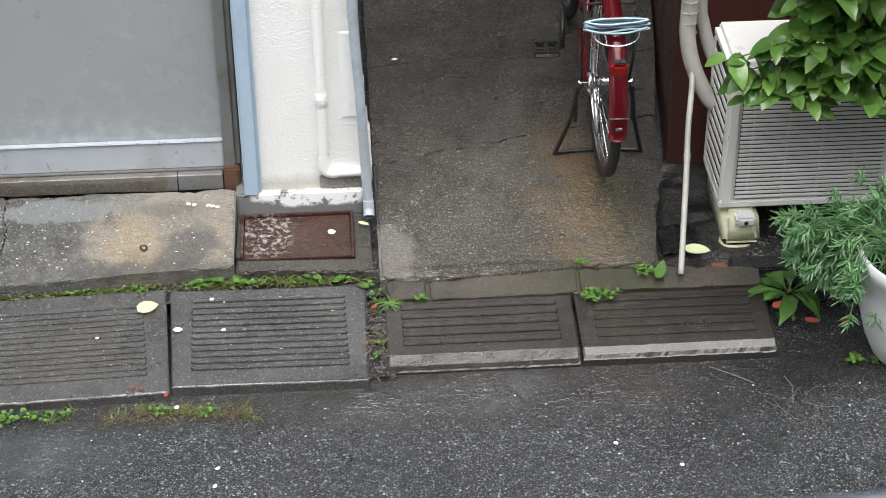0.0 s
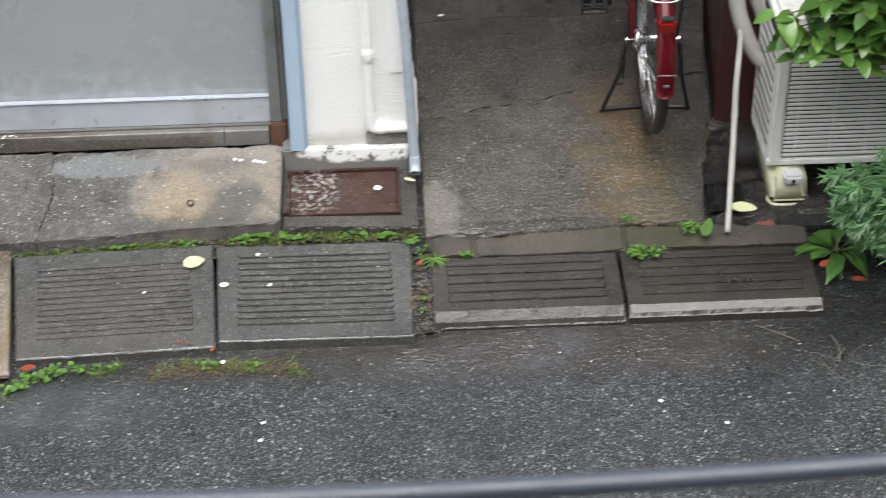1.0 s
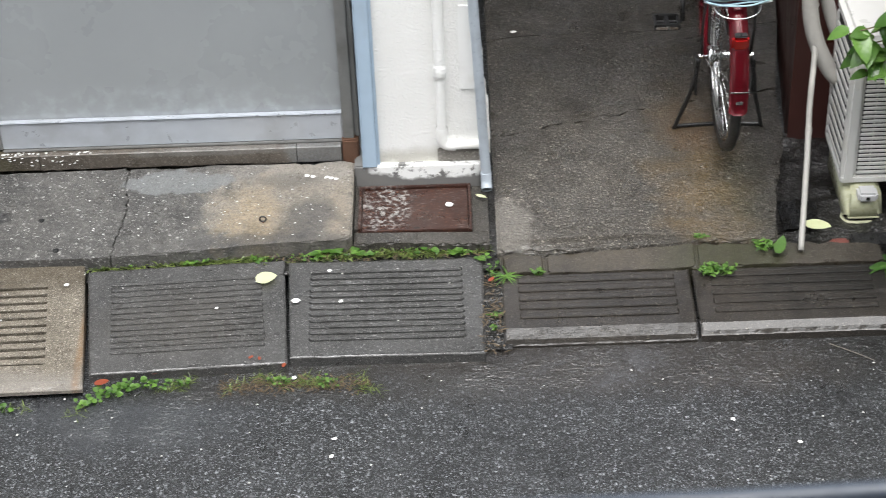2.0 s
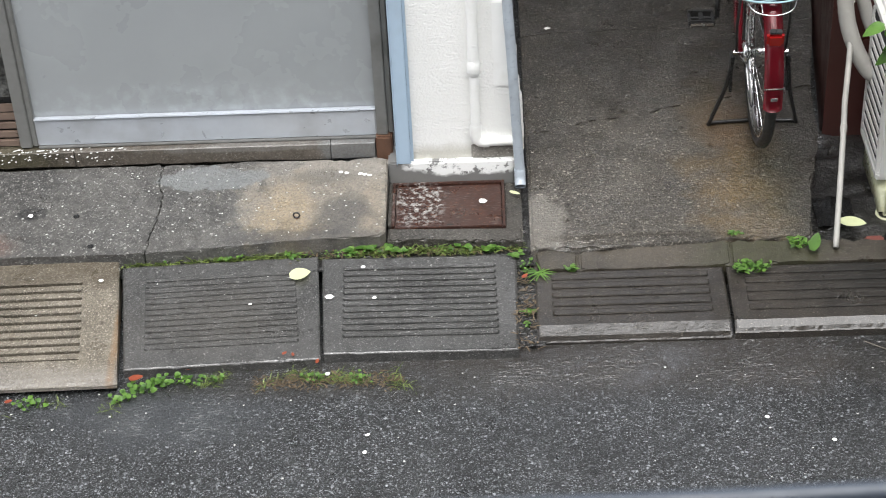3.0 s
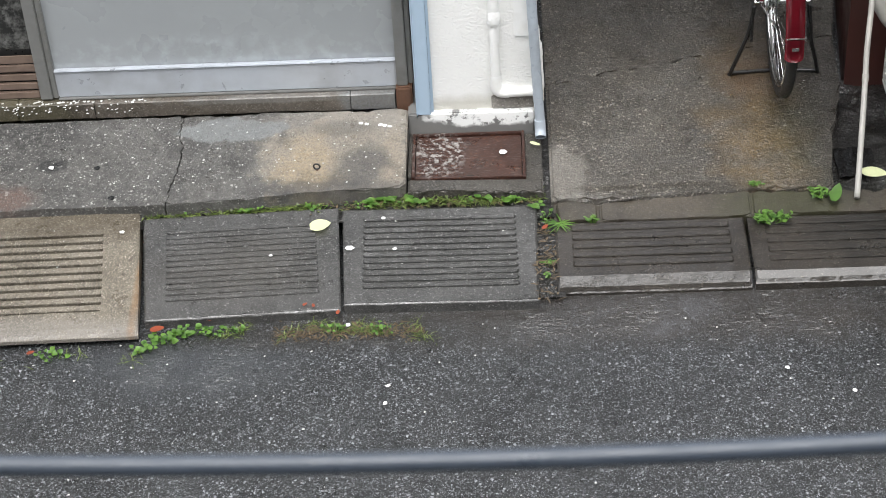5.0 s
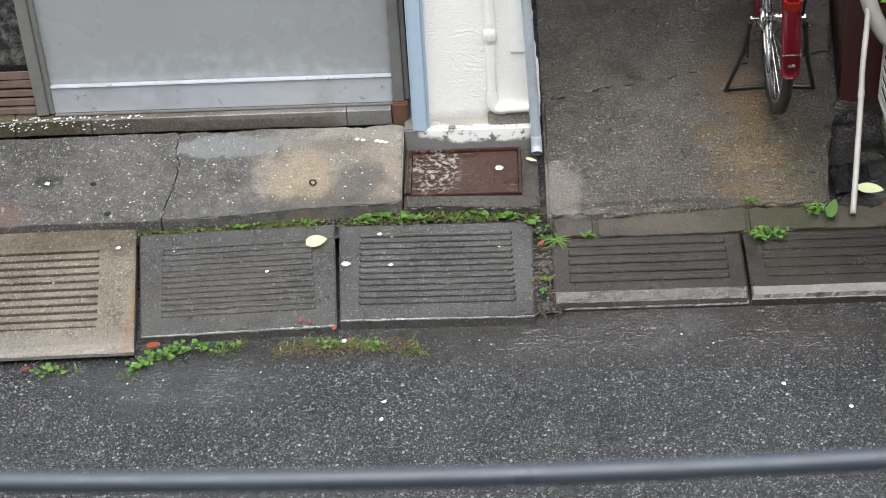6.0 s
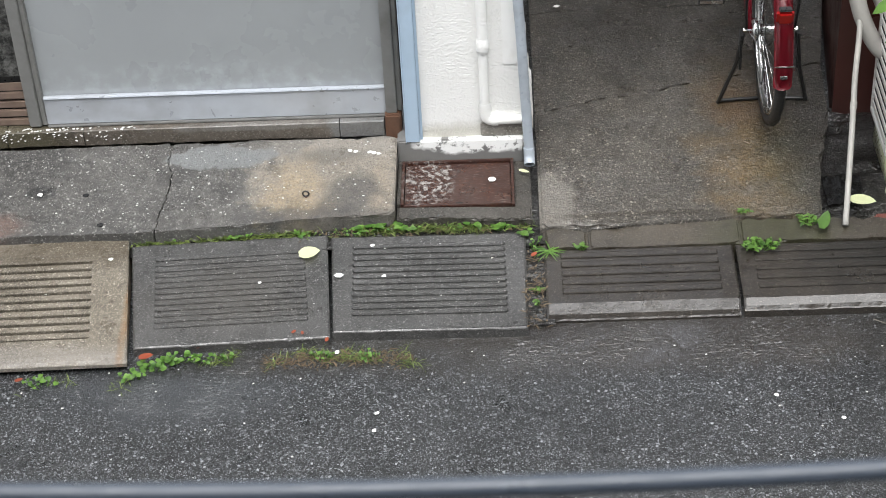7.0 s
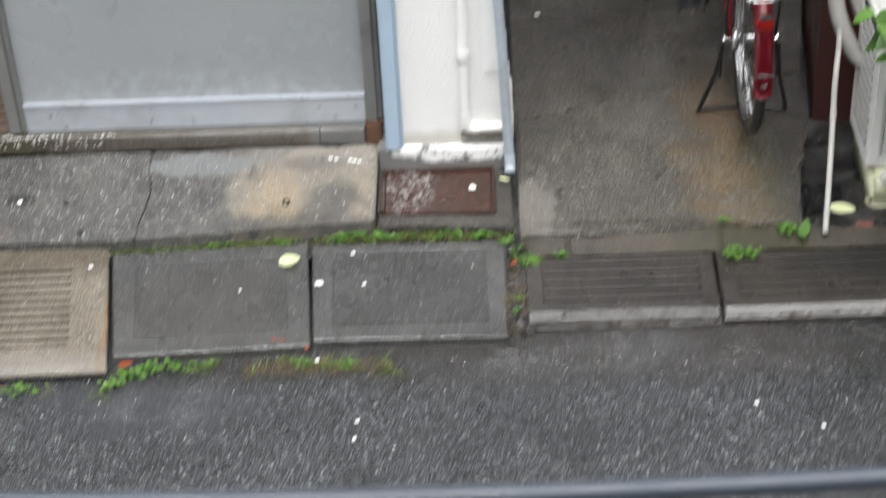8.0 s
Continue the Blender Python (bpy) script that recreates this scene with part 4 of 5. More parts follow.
    for name, p, r in (("seat_tube", [bb, seat], 0.0155), ("down_tube", [bb, (0, 0.75, 0.38), head_b], 0.018), ("head_tube", [head_t, head_b], 0.019), ("fork", [head_b, (0, 1.02, 0.5)], 0.016)):
        part(name, one_tube(smooth_path(p), r, seg=12), RED, top, smooth=True)
    for s in (-1, 1):
        part("chain_stay", one_tube([(s * 0.068, 0.0, HZ), (s * 0.05, 0.25, 0.31), (s * 0.03, 0.45, 0.287)], 0.0095, seg=10), RED, top, smooth=True)
        part("seat_stay", one_tube([(s * 0.068, 0.0, HZ), (s * 0.06, 0.1, 0.47), (s * 0.022, 0.29, 0.70)], 0.0080, seg=10), RED, top, smooth=True)
        part("fork_blade", one_tube([(s * 0.03, 1.02, 0.5), (s * 0.05, 1.05, 0.42), (s * 0.05, 1.10, HZ)], 0.010, seg=10), RED, top, smooth=True)
        part("carrier_stay", one_tube([(s * 0.080, -0.005, HZ + 0.01), (s * 0.085, -0.02, 0.45), (s * 0.078, -0.06, 0.64)], 0.0052, seg=8), BLACK_STEEL, top, smooth=True)
        part("mudguard_stay", one_tube([(s * 0.072, 0.0, HZ), (s * 0.045, -0.2, 0.36), (s * 0.033, -0.345, 0.39)], 0.0022, seg=6), CHROME, top)
    rack = part("carrier", one_tube(smooth_path([(-0.07, 0.25, 0.645), (-0.085, -0.05, 0.645), (-0.085, -0.16, 0.645), (-0.05, -0.20, 0.645), (0.05, -0.20, 0.645), (0.085, -0.16, 0.645), (0.085, -0.05, 0.645), (0.07, 0.25, 0.645)]), 0.0055, seg=8), BLACK_STEEL, top, "black wire carrier", smooth=True)
    for y in (-0.12, -0.02, 0.08, 0.18):
        part("crossbar", one_tube([(-0.082, y, 0.645), (0.082, y, 0.645)], 0.0045, seg=8), BLACK_STEEL, rack)
    part("lower_loop", one_tube(smooth_path([(-0.083, -0.15, 0.640), (-0.06, -0.205, 0.610), (0, -0.22, 0.600), (0.06, -0.205, 0.610), (0.083, -0.15, 0.640)]), 0.0027, seg=8), CHROME, rack, "chrome wire loop", smooth=True)
    rnd = random.Random(8)
    for k in range(11):
        dz, dy = 0.003 * k + rnd.uniform(-0.004, 0.004), rnd.uniform(-0.008, 0.008)
        p = [(-0.100 + rnd.uniform(-0.008, 0.006), -0.195 + dy, 0.645 + dz + rnd.uniform(-0.004, 0.006)), (-0.05, -0.210 + dy, 0.646 + dz + rnd.uniform(-0.006, 0.006)), (0.03, -0.212 + dy, 0.648 + dz + rnd.uniform(-0.006, 0.006)), (0.098 + rnd.uniform(-0.008, 0.006), -0.195 + dy, 0.648 + dz + rnd.uniform(-0.004, 0.006)), (0.04, -0.180 + dy, 0.646 + dz), (-0.05, -0.180 + dy, 0.646 + dz)]
        pts = smooth_path(p + [p[0]], 6)[:-1]
        part("rope_turn", one_tube(pts, 0.0032, seg=7, closed=True), (ROPE_WHITE, ROPE, ROPE, ROPE_DARK, ROPE, ROPE_WHITE)[k % 6], rack, "pale blue elastic rope", smooth=True)
    ft = [(-0.088, 0.0, HZ - 0.01), (-0.10, 0.0, 0.24), (-0.112, 0.03, 0.16), (-0.146, 0.075, 0.018), (-0.134, 0.085, 0.009), (0.0, 0.095, 0.008), (0.134, 0.085, 0.009), (0.146, 0.075, 0.018), (0.112, 0.03, 0.16), (0.10, 0.0, 0.24), (0.088, 0.0, HZ - 0.01)]
    part("stand", one_tube(smooth_path(ft, 5), 0.0072, seg=9), BLACK_STEEL, top, "black wire rear stand", smooth=True)
    part("stand_plate", boxes((-0.098, -0.090, -0.02, 0.03, 0.19, 0.33), bevel=0.004), BLACK_STEEL, top)
    part("stand_plate", boxes((0.090, 0.098, -0.02, 0.03, 0.19, 0.33), bevel=0.004), BLACK_STEEL, top)
    part("chain_case", boxes((0.045, 0.07, -0.06, 0.56, 0.24, 0.37), bevel=0.012), BLACK_STEEL, top)
    part("cable", one_tube(smooth_path([(-0.05, 0.02, 0.29), (-0.035, -0.12, 0.20), (-0.02, -0.02, 0.40)]), 0.0022, seg=6), BLACK_STEEL, top)
    for s, dz in ((-1, -1), (1, 1)):
        z, x, py = 0.300 + dz * 0.108, s * 0.145, 0.56 + dz * 0.08
        ck = part("crank", one_tube([(s * 0.080, 0.56, 0.300), (s * 0.088, py, z)], [0.011, 0.0085], seg=10), BLACK_STEEL, top, smooth=True)
        part("axle", one_tube([(s * 0.09, py, z), (s * 0.19, py, z)], 0.006, seg=8), BLACK_STEEL, ck)
        part("pedal", boxes((x - 0.046, x + 0.046, py - 0.044, py - 0.028, z - 0.012, z + 0.012), (x - 0.046, x + 0.046, py + 0.028, py + 0.044, z - 0.012, z + 0.012), (x - 0.046, x - 0.036, py - 0.028, py + 0.028, z - 0.01, z + 0.01), (x + 0.036, x + 0.046, py - 0.028, py + 0.028, z - 0.01, z + 0.01), (x - 0.008, x + 0.008, py - 0.028, py + 0.028, z - 0.01, z + 0.01), bevel=0.003), BLACK_STEEL, ck, "black pedal with open cage")
        for q in (-1, 1):
            part("pedal_band", boxes((x - 0.04, x + 0.04, py + q * 0.0453 - 0.0011, py + q * 0.0453 + 0.0011, z - 0.006, z + 0.006)), CHROME, ck)
    part("saddle", boxes((-0.09, 0.09, 0.14, 0.40, 0.80, 0.87), bevel=0.03), TYRE, top)
    part("seat_post", one_tube([seat, (0, 0.27, 0.81)], 0.012, seg=10), CHROME, top)
    part("handlebar", one_tube(smooth_path([(-0.27, 0.72, 0.98), (-0.24, 0.88, 0.98), (0, 0.92, 0.95), (0.24, 0.88, 0.98), (0.27, 0.72, 0.98)]), 0.011, seg=10), CHROME, top, smooth=True)
    part("stem", one_tube([head_t, (0, 0.92, 0.95)], 0.012, seg=10), CHROME, top)
    return top


bike = bicycle(0.833, 0.985, 0.122)
bike.rotation_euler = (0, 0, radians(-0.5))


# ---- plants ----
def leaf(bm, base, d, up, length, width, fold=0.25, droop=0.3, n=4):
    """A pointed leaf with a folded midrib, from base along d."""
    d = Vector(d).normalized()
    side = d.cross(Vector(up)).normalized()
    nrm = side.cross(d)
    prev = None
    for i in range(n + 1):
        t = i / n
        w = width * 0.5 * max(0.0, math.sin(math.pi * min(1, t * 0.92 + 0.06) ** 0.8)) ** 0.75 if i < n else 0.0
        c = Vector(base) + d * length * t - nrm * droop * length * t * t
        if i == n:
            tip = bm.verts.new(c)
            bm.faces.new((prev[0], prev[1], tip))
            bm.faces.new((prev[1], prev[2], tip))
        else:
            row = [bm.verts.new(c - side * w + nrm * fold * w), bm.verts.new(c), bm.verts.new(c + side * w + nrm * fold * w)]
            if prev:
                bm.faces.new((prev[0], prev[1], row[1], row[0]))
                bm.faces.new((prev[1], prev[2], row[2], row[1]))
            prev = row


def leaf_mesh(name, leaves, mat, parent=None, label=""):
    bm = bmesh.new()
    for args in leaves:
        leaf(bm, *args)
    me = bpy.data.meshes.new(name)
    bm.to_mesh(me)
    bm.free()
    me.materials.append(mat)
    for p in me.polygons:
        p.use_smooth = True
    ob = new(name, me)
    if parent:
        ob.parent = parent
    if label:
        ob["label"] = label
    return ob


rnd = random.Random(77)
shrub = thing("shrub", "leafy green shrub hanging over the outdoor unit, wet", "shrub")
root = Vector((1.98, 0.42, 0.0))
part("trunk", one_tube(smooth_path([root, (1.96, 0.42, 0.4), (1.88, 0.42, 0.8)]), [0.016] * 6 + [0.012] * 6 + [0.011], seg=8), STEM, shrub, smooth=True)
sprays = []
twigs = bmesh.new()
tips = [(1.10, 0.42, 0.86), (1.15, 0.43, 0.76), (1.13, 0.44, 0.80), (1.16, 0.42, 0.73), (1.22, 0.42, 0.78), (1.30, 0.41, 0.73), (1.36, 0.40, 0.70)]
for i in range(88):
    u, v = rnd.random(), rnd.random()
    tx = 1.22 + 0.67 * u
    low = 0.90 if tx < 1.34 else 0.745 if tx < 1.47 else 0.68
    if tx < 1.33 and 0.84 < low + 0.5 * v < 1.0 and rnd.random() < 0.75:
        v = 1.0
    tips.append((tx, 0.36 + 0.18 * rnd.random(), low + (1.25 - low) * v))
# Extra foliage out of view, added to block skylight over the ground.
for i in range(150):
    tips.append((rnd.uniform(1.30, 2.55), rnd.uniform(0.15, 0.62), rnd.uniform(1.15, 1.75)))
    tips.append((rnd.uniform(1.95, 2.70), rnd.uniform(0.10, 0.60), rnd.uniform(0.55, 1.3)))
    tips.append((rnd.uniform(1.90, 3.00), rnd.uniform(-0.50, 0.30), rnd.uniform(0.95, 2.1)))
for tx, ty, tz in tips:
    tip = Vector((tx, ty, tz))
    base = Vector((1.88, 0.44, 0.78 + 0.25 * rnd.random()))
    mid = base.lerp(tip, 0.55) + Vector((0, 0.02, 0.05))
    tw = smooth_path([base, mid, tip], 5)
    tube(twigs, tw, [0.006 - 0.004 * i / (len(tw) - 1) for i in range(len(tw))], seg=5)
    for j in range(13):
        f = 1 - 0.32 * (j / 12) ** 1.2
        p = tw[0].lerp(tip, 0) if f < 0 else mid.lerp(tip, max(0.0, (f - 0.55) / 0.45))
        a = j * 2.4 + rnd.uniform(-0.4, 0.4)
        d = Vector((math.cos(a), 0.75 * math.sin(a) - 0.25, rnd.uniform(-0.45, 0.35)))
        L = rnd.uniform(0.055, 0.10)
        sprays.append((p + Vector((rnd.uniform(-0.012, 0.012), rnd.uniform(-0.012, 0.012), rnd.uniform(-0.012, 0.012))), d, (0.1 * rnd.uniform(-1, 1), -0.35 + 0.2 * rnd.uniform(-1, 1), 1), L, L * rnd.uniform(0.58, 0.76), 0.3, rnd.uniform(0.1, 0.6), 6))
part("branching", twigs, STEM, shrub, smooth=True)
leaf_mesh("crown", sprays, SHRUB_LEAF, shrub)

pot = thing("flower_pot", "round white flower pot standing on the asphalt", "pot", at=(1.705, 0.070, 0.0))
bm = bmesh.new()
prof = [(0.122, 0.0), (0.140, 0.012), (0.170, 0.08), (0.192, 0.16), (0.205, 0.25), (0.212, 0.335), (0.222, 0.343), (0.224, 0.385), (0.215, 0.390), (0.202, 0.37), (0.196, 0.335)]
rings = [[bm.verts.new((r * math.cos(2 * math.pi * k / 36), r * math.sin(2 * math.pi * k / 36), z)) for k in range(36)] for r, z in prof]
for a, b in zip(rings, rings[1:]):
    for k in range(36):
        bm.faces.new((a[k], a[(k + 1) % 36], b[(k + 1) % 36], b[k]))
bm.faces.new(rings[0])
part("body", bm, POT, pot, smooth=True)
part("earth", one_tube([(0, 0, 0.30), (0, 0, 0.335)], 0.197, seg=24), SOIL, pot)

herb = thing("rosemary", "bushy rosemary with narrow blue-green needles in the white pot", "plant", at=(1.68, 0.18, 0.135))
stems = bmesh.new()
needles = []
for i in range(270):
    tx, tz = rnd.uniform(-0.40, 0.16), rnd.uniform(-0.02, 0.37)
    ty = rnd.uniform(-0.06, 0.14)
    if tz < 0.19 and tx > -0.20:
        tx = rnd.uniform(-0.33, -0.19)
    if tx < -0.16:
        tz = max(tz, 0.7 * (-0.16 - tx))
    if tx < -0.24 and tz > 0.26:
        tz -= 0.08
    if i % 6 == 0:
        tx, ty, tz = rnd.uniform(-0.27, -0.06), rnd.uniform(-0.22, -0.06), rnd.uniform(0.04, 0.28)
    tip = Vector((tx, ty, tz))
    ctrl = tip * 0.5 + Vector((-0.06, -0.04, 0.20))
    pts = smooth_path([(rnd.uniform(-0.06, 0.06), -0.10 + rnd.uniform(-0.05, 0.05), 0.19), ctrl, tip], 6)
    tube(stems, pts, 0.0016, seg=4)
    ax = (pts[-1] - pts[-2]).normalized()
    o = ax.orthogonal().normalized()
    o2 = ax.cross(o)
    for q in range(20):
        p = tip - ax * (0.045 * q / 20)
        a = q * 2.4 + rnd.random()
        d = ax * rnd.uniform(0.1, 0.9) + (o * math.cos(a) + o2 * math.sin(a))
        needles.append((p, d, (0, -0.3, 1), rnd.uniform(0.022, 0.050), 0.0046, 0.1, rnd.uniform(-0.1, 0.3), 3))
part("stem_tangle", stems, NEEDLE, herb)
leaf_mesh("foliage", needles, NEEDLE, herb)


def weed(name, label, x, y, z, count, length, width, spread, mat, rise=0.5, seed=0, droop=0.5):
    r = random.Random(seed)
    top = thing(name, label, "weed", at=(x, y, z))
    rows, st = [], bmesh.new()
    for i in range(count):
        a = r.uniform(0, 2 * math.pi)
        q = spread * math.sqrt(r.random())
        base = Vector((q * math.cos(a), q * 0.55 * math.sin(a), r.uniform(0.3, 1.0) * rise * spread))
        tube(st, [(base.x * 0.4, base.y * 0.4, -0.012), base], 0.0011, seg=4)
        b = r.uniform(0, 2 * math.pi)
        L = length * r.uniform(0.6, 1.2)
        rows.append((base, (math.cos(b), math.sin(b), r.uniform(-0.1, 0.5)), (0, -0.2, 1), L, width * r.uniform(0.8, 1.2) * L / length, 0.25, droop))
    part("stalk_tuft", st, mat, top)
    leaf_mesh("leaves", rows, mat, top)
    return top


spots = [(-0.53, 0.450, 6, 0.024, 0.026), (-0.465, 0.458, 8, 0.032, 0.030), (-0.39, 0.455, 6, 0.026, 0.028), (-0.155, 0.448, 7, 0.024, 0.024), (-0.085, 0.442, 5, 0.026, 0.022), (0.008, 0.405, 7, 0.022, 0.022)]
for i in range(30):
    x = rnd.uniform(-1.25, 0.02)
    spots.append((x, 0.432 + 0.02 * (x + 1.25) / 1.25 + rnd.uniform(-0.012, 0.012), rnd.randint(2, 6), rnd.uniform(0.008, 0.016), rnd.uniform(0.012, 0.026)))
for i in range(6):
    spots.append((rnd.uniform(0.02, 0.045), rnd.uniform(0.06, 0.38), rnd.randint(3, 7), rnd.uniform(0.009, 0.018), 0.016))
for i, (x, y, n, L, sp) in enumerate(spots):
    weed("weed", "small bright green broad-leaved weed in the joint", x, y, 0.086 - 0.19 * max(0, 0.4 - y), n, L, L * 0.75, sp, WEED, 0.5, 100 + i, 0.3)
for i, (x, y, n, L, sp) in enumerate(((-1.06, -0.075, 20, 0.021, 0.05), (-1.13, -0.105, 16, 0.022, 0.045), (-1.19, -0.138, 14, 0.020, 0.045), (-0.99, -0.075, 9, 0.018, 0.035), (-0.92, -0.065, 7, 0.013, 0.03), (-0.62, -0.075, 8, 0.014, 0.04), (-0.48, -0.085, 8, 0.014, 0.05), (-1.46, -0.165, 10, 0.02, 0.05), (1.50, 0.03, 14, 0.022, 0.03), (1.56, 0.02, 8, 0.02, 0.03))):
    weed("clover", "bright green clover at the foot of the ramps", x, y, 0.005, n + 4, L * 0.8, L * 0.75, sp, WEED, 0.45, 200 + i, 0.2)
weed("grass_tuft", "small pale green grass tuft in the joint", 0.075, 0.315, 0.075, 26, 0.055, 0.005, 0.012, WEED, 0.8, 301, 0.5)
weed("herb_weed", "feathery bright weed on the ramp's joint", 0.74, 0.305, 0.085, 80, 0.017, 0.008, 0.062, WEED, 0.25, 302, 0.2)
weed("herb_weed", "feathery bright weed on the ramp's joint", 0.70, 0.45, 0.105, 20, 0.015, 0.007, 0.020, WEED, 0.8, 303, 0.2)
weed("herb_weed", "feathery bright weed on the ramp's joint", 0.90, 0.405, 0.10, 40, 0.018, 0.008, 0.048, WEED, 0.3, 304, 0.2)
weed("herb_weed", "feathery bright weed on the ramp's joint", 0.18, 0.325, 0.088, 24, 0.010, 0.007, 0.025, WEED, 0.3, 305, 0.2)

rosette = thing("dock_weed", "broad dock weed with long drooping green leaves", "weed", at=(1.356, 0.325, 0.045))
def blade(bm, ang, length, width, rise, bend):
    """A stalked leaf that arches over and curls to one side, with a wavy rim."""
    p, prev, n = Vector((0, 0, 0)), None, 11
    for i in range(n + 1):
        t = i / n
        a = radians(ang + bend * t)
        d = Vector((math.cos(a), math.sin(a), rise * (1 - 2.1 * t)))
        side = Vector((-math.sin(a), math.cos(a), 0))
        w = width * 0.5 * (0.14 if t < 0.25 else max(0.02, math.sin(math.pi * min(1, (t - 0.2) / 0.8) ** 0.85)) * (1 + 0.16 * math.sin(17 * t + ang)))
        lift = Vector((0, 0, 0.3 * w))
        row = [bm.verts.new(p - side * w + lift), bm.verts.new(p), bm.verts.new(p + side * w + lift)]
        if prev:
            bm.faces.new((prev[0], prev[1], row[1], row[0]))
            bm.faces.new((prev[1], prev[2], row[2], row[1]))
        prev = row
        p = p + d * (length / n)


bm = bmesh.new()
for i, (ang, L, up) in enumerate(((182, 0.20, 0.55), (168, 0.13, 0.8), (198, 0.15, 0.6), (222, 0.10, 0.9), (248, 0.15, 0.7), (266, 0.19, 0.6), (285, 0.17, 0.8), (310, 0.15, 0.9), (338, 0.16, 0.8), (20, 0.13, 0.9), (75, 0.12, 0.9), (130, 0.12, 0.9))):
    blade(bm, ang, L, 0.036 + 0.009 * (i % 3), up, (35, -40, 20, -25)[i % 4])
part("leaves", bm, DOCK, rosette, smooth=True)
part("crown_root", one_tube([(0, 0, -0.03), (0, 0, 0.015)], 0.008, seg=8), STEM, rosette)

rows = []
for i in range(1500):
    x = rnd.uniform(-1.0, -0.30) if rnd.random() < 0.8 else rnd.uniform(-1.75, -1.2)
    y = rnd.gauss(-0.065 if x > -1.1 else -0.155, 0.022)
    if noise.noise((x * 9, y * 14, 7)) < 0.02 + 0.2 * rnd.random():
        continue
    if x > -0.62:
        y -= 0.02
    rows.append(((x, y, 0.001), (rnd.uniform(-1, 1), rnd.uniform(-1, 1), rnd.uniform(0.1, 0.9)), (0, 0, 1), rnd.uniform(0.012, 0.034), 0.003, 0.2, 0.5, 2))
tagged(leaf_mesh("grass", rows, MOSS), "thin yellow-green grass along the foot of the ramps", "grass", kind="stuff")
rows = []
for i in range(2200):
    x = rnd.uniform(-1.25, 0.02)
    if noise.noise((x * 7, 0.3, 0)) < -0.12 and rnd.random() < 0.85:
        continue
    y = 0.436 + 0.022 * (x + 1.25) + rnd.gauss(0, 0.012)
    rows.append(((x, y, 0.080), (rnd.uniform(-1, 1), rnd.uniform(-1, 0.6), rnd.uniform(0.2, 1.0)), (0, 0, 1), rnd.uniform(0.010, 0.034), rnd.choice((0.0025, 0.0035, 0.007)), 0.2, 0.5, 2))
tagged(leaf_mesh("gutter_grass", rows, MOSS), "thin grass and moss in the gap behind the ramps", "grass", kind="stuff")
rows = []
for i in range(700):
    if rnd.random() < 0.6:
        x, y, z = rnd.uniform(-0.8, -0.35), rnd.gauss(-0.08, 0.02), 0.003
    elif rnd.random() < 0.5:
        x, y = rnd.uniform(0.0, 0.06), rnd.uniform(-0.02, 0.40)
        z = 0.05 + 0.05 * y
    else:
        x, y, z = rnd.uniform(-0.75, 0.02), rnd.gauss(0.443, 0.012), 0.084
    rows.append(((x, y, z), (rnd.uniform(-1, 1), rnd.uniform(-1, 1), rnd.uniform(0, 0.3)), (0, 0, 1), rnd.uniform(0.008, 0.028), rnd.uniform(0.002, 0.007), 0.2, 0.2, 2))
tagged(leaf_mesh("leaf_litter", rows, DRY), "brown dry leaf litter between the ramps", "litter", kind="stuff")


def fallen(name, label, x, y, z, turn, L, W, mat, tilt=0.0):
    ob = leaf_mesh(name, [((-L / 2, 0, 0), (1, 0, tilt), (0, 0, 1), L, W, 0.12, -0.08, 6)], mat)
    ob.matrix_basis = pose(x, y, z, 0, 0, turn)
    return tagged(ob, label, "leaf")


fallen("fallen_leaf", "pale yellow-green fallen leaf on the ramp", -0.680, 0.338, 0.088, 12, 0.068, 0.060, PALE_LEAF)
fallen("fallen_leaf", "pale yellow-green fallen leaf on the soil", 1.085, 0.490, 0.112, -22, 0.085, 0.056, PALE_LEAF)
fallen("fallen_leaf", "yellow-green leaf standing at the kerb's edge", 0.948, 0.385, 0.112, 68, 0.075, 0.036, WEED, 0.2)
fallen("fallen_leaf", "small grey fallen leaf beside the pipe", 0.010, 0.70, 0.122, -35, 0.042, 0.016, PALE_LEAF)
for x, y, z, t, L in ((-1.155, -0.075, 0.03, 10, 0.045), (-1.235, 0.315, 0.062, 0, 0.022), (1.305, 0.24, 0.07, 30, 0.05), (1.395, 0.165, 0.06, -20, 0.045), (1.50, 0.17, 0.05, 60, 0.04), (-0.71, 0.004, 0.045, 40, 0.018), (-0.685, 0.0, 0.043, 100, 0.016), (-1.00, -0.025, 0.02, 10, 0.025), (-0.61, -0.02, 0.03, 80, 0.02), (0.03, 0.30, 0.085, 50, 0.025), (-1.53, -0.155, 0.02, 20, 0.025)):
    fallen("orange_leaf", "small orange-red fallen leaf", x, y, z, t, L, L * 0.6, ORANGE_LEAF)


def ramp_top(x, y):
    """The height of whatever lies under a point of the pavement."""
    if x > 0.055 and y > 0.44:
        return drive_z(x, y)
    if x < -0.412 and y > 0.475:
        return apron_z(x, y)
    if -0.39 < x < -0.03 and y > 0.54:
        return 0.112
    if -1.20 < x < 0 and 0.05 < y < 0.40:
        return 0.036 + (y - 0.03) * 0.148
    if x < -1.23 and -0.08 < y < 0.40:
        return 0.05 + (y + 0.09) * 0.105
    return 0.0


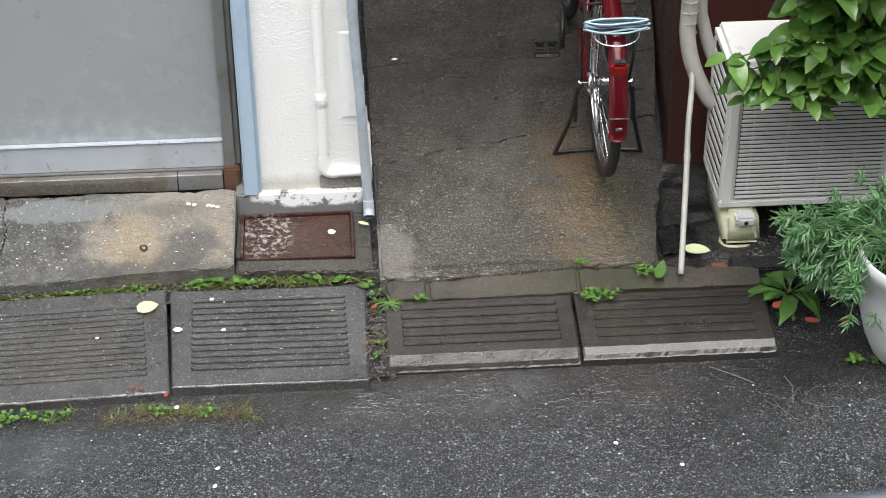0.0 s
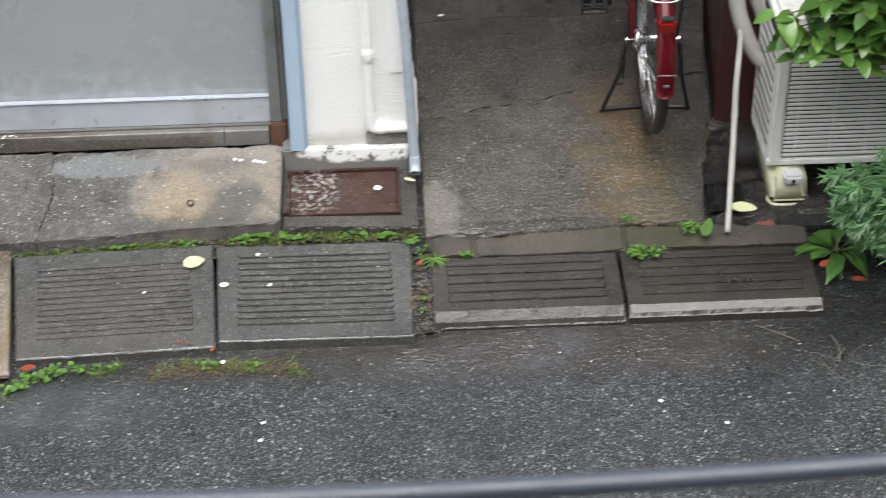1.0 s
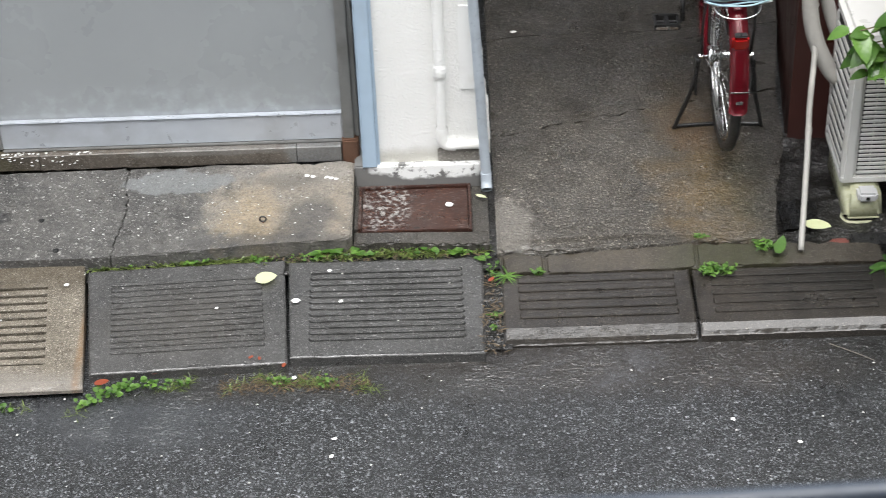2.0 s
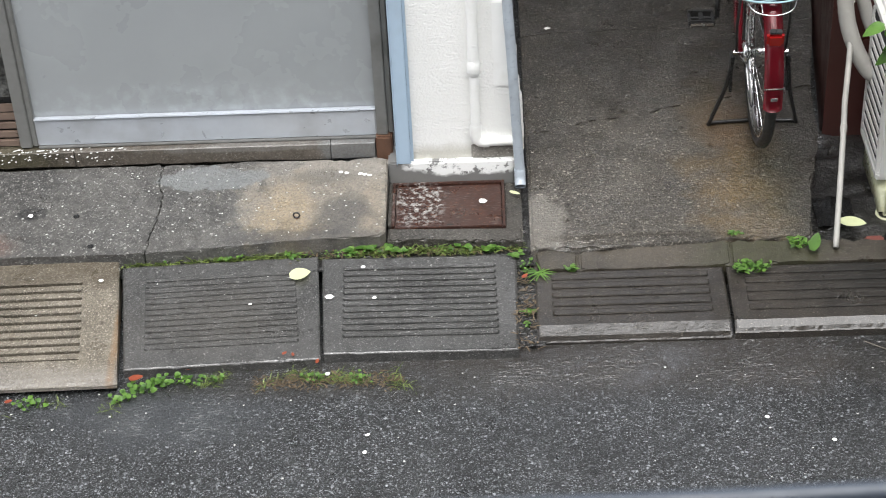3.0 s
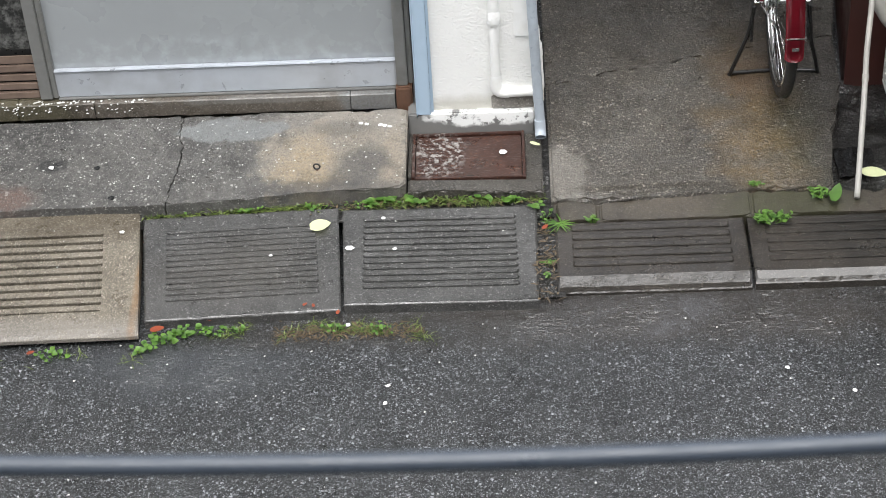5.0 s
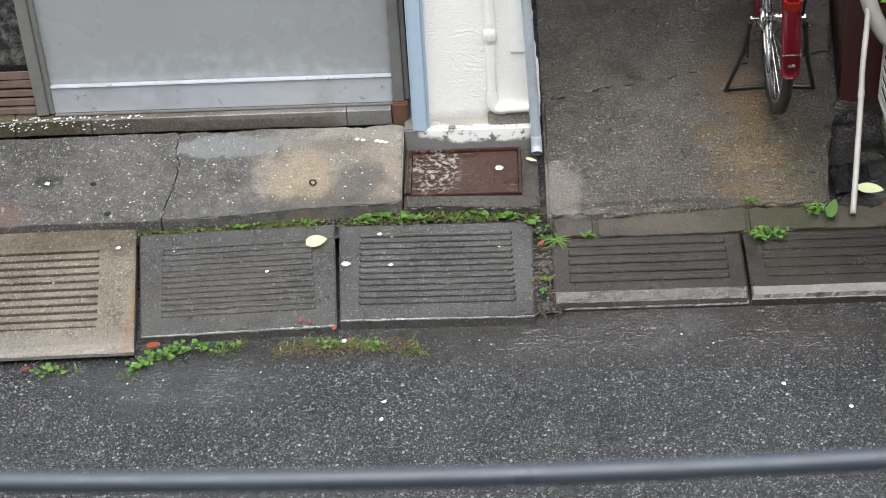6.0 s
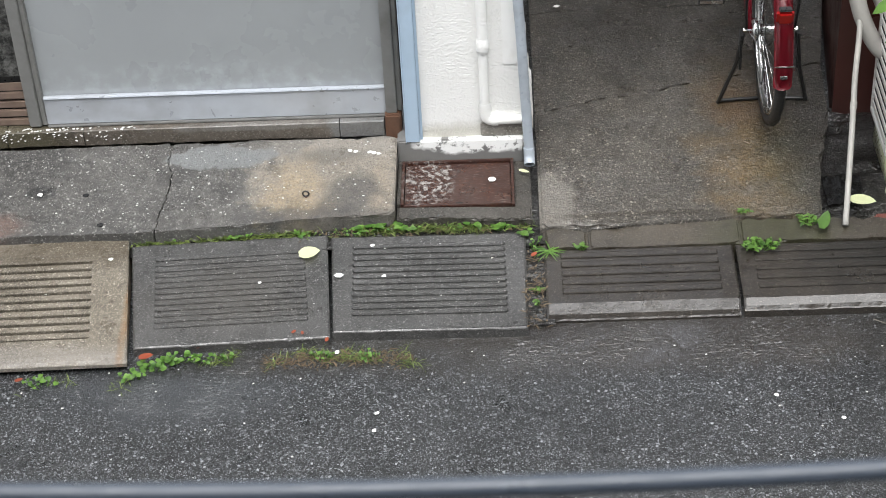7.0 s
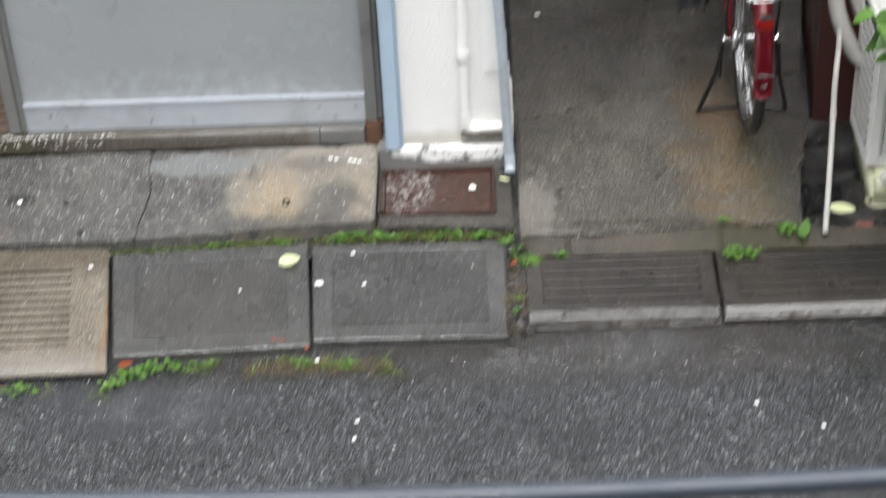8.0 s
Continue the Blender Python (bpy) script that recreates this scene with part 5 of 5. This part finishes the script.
def chip(bm, x, y, z, r, rn):
    n = 6
    vs = []
    for k in range(n):
        a = 2 * math.pi * k / n
        q = r * rn.uniform(0.65, 1.2)
        vs.append(bm.verts.new((x + q * math.cos(a), y + q * math.sin(a), z + 0.0015)))
    top = bm.verts.new((x, y, z + 0.0015 + r * 0.35))
    for k in range(n):
        bm.faces.new((vs[k], vs[(k + 1) % n], top))


for x, y, r in ((-0.585, 0.240, 0.015), (-0.442, 0.232, 0.0085), (-0.48, 0.365, 0.008), (-0.098, 0.668, 0.014), (-1.312, 0.325, 0.009), (-0.83, 0.218, 0.006), (-0.58, -0.052, 0.010), (-0.448, -0.330, 0.0075), (-0.454, -0.404, 0.0075), (0.714, -0.301, 0.0075), (0.892, -0.406, 0.0075), (0.156, 1.728, 0.013), (-1.575, 0.605, 0.010), (0.86, 0.96, 0.007)):
    bm = bmesh.new()
    chip(bm, x, y, ramp_top(x, y) + 0.004, r, rnd)
    tagged(part("white_petal", bm, PETAL, smooth=True), "fallen white petal on the wet ground", "petal", "fallen petals")
bm = bmesh.new()
for i in range(760):
    q = rnd.random()
    if q < 0.42:
        x, y = rnd.uniform(-1.9, 1.7), rnd.uniform(-0.95, -0.06)
    elif q < 0.80:
        x, y = rnd.uniform(-1.9, -0.42), rnd.uniform(0.48, 0.83)
    elif q < 0.90:
        x, y = rnd.uniform(-1.75, -0.05), rnd.uniform(0.06, 0.39)
    else:
        x, y = rnd.uniform(-1.9, -0.42), rnd.uniform(0.48, 0.83)
    chip(bm, x, y, ramp_top(x, y) + 0.001, rnd.choice((0.0012, 0.0016, 0.002, 0.0025, 0.004)), rnd)
for i in range(110):
    x = rnd.uniform(-1.85, -1.28)
    y = rnd.uniform(0.852, 0.872) if rnd.random() < 0.5 else 0.850
    if y == 0.850:
        chip(bm, x - 0.15 * rnd.random(), 0.8475, rnd.uniform(0.20, 0.238), 0.004, rnd)
    else:
        chip(bm, x, y, 0.2395, rnd.choice((0.003, 0.004, 0.006)), rnd)
tagged(part("white_chips", bm, CHIP), "white petals and paint chips strewn over the ground", "chips", kind="stuff")
bm = bmesh.new()
for x, y in ((-0.565, 0.775), (-0.545, 0.770), (-0.50, 0.765), (-0.485, 0.760), (-0.47, 0.755)):
    chip(bm, x, y, apron_z(x, y), 0.009, rnd)
tagged(part("paint_drips", bm, PETAL), "white paint drips on the apron", "paint", kind="stuff")

bm = bmesh.new()
rn = random.Random(5)
for k in range(9):
    p = Vector((1.30 + rn.uniform(-0.06, 0.06), -0.18 + rn.uniform(-0.05, 0.05), 0.004))
    pts = [p]
    a = rn.uniform(0, 6.28)
    for j in range(4):
        a += rn.uniform(-0.6, 0.6)
        p = p + Vector((0.025 * math.cos(a), 0.025 * math.sin(a), rn.uniform(-0.001, 0.003)))
        pts.append(p)
    tube(bm, pts, 0.0008, seg=4)
tube(bm, [(1.27, -0.03, 0.004), (1.28, -0.10, 0.02), (1.27, -0.16, 0.004)], 0.0016, seg=4)
tube(bm, [(1.05, 0.03, 0.004), (1.12, -0.02, 0.006), (1.17, -0.055, 0.004)], 0.0016, seg=4)
tagged(part("dry_twigs", bm, TWIG), "pale dry rootlets lying on the asphalt", "twigs", kind="stuff")

# ---- overhead cable ----
cable = thing("overhead_cable", "thick black overhead cable crossing above the street", "cable")
way = []
for i in range(181):
    x = -9 + 0.1 * i
    s = abs(x + 0.13)
    way.append((x, -3.055, 2.374 + (0.05 * s * s if s < 0.7 else 0.0245 + 0.07 * (s - 0.7))))
part("sheath", one_tube(way, 0.0115, seg=18), CABLE, cable, smooth=True)
for x, z in ((-9.0, 2.95), (9.0, 2.95)):
    tagged(part("cable_pole", one_tube([(x, -3.06, 0), (x, -3.06, 5.2)], [0.14, 0.11], seg=16), DARK_WALL, smooth=True), "plain grey concrete pole carrying the cable", "pole")
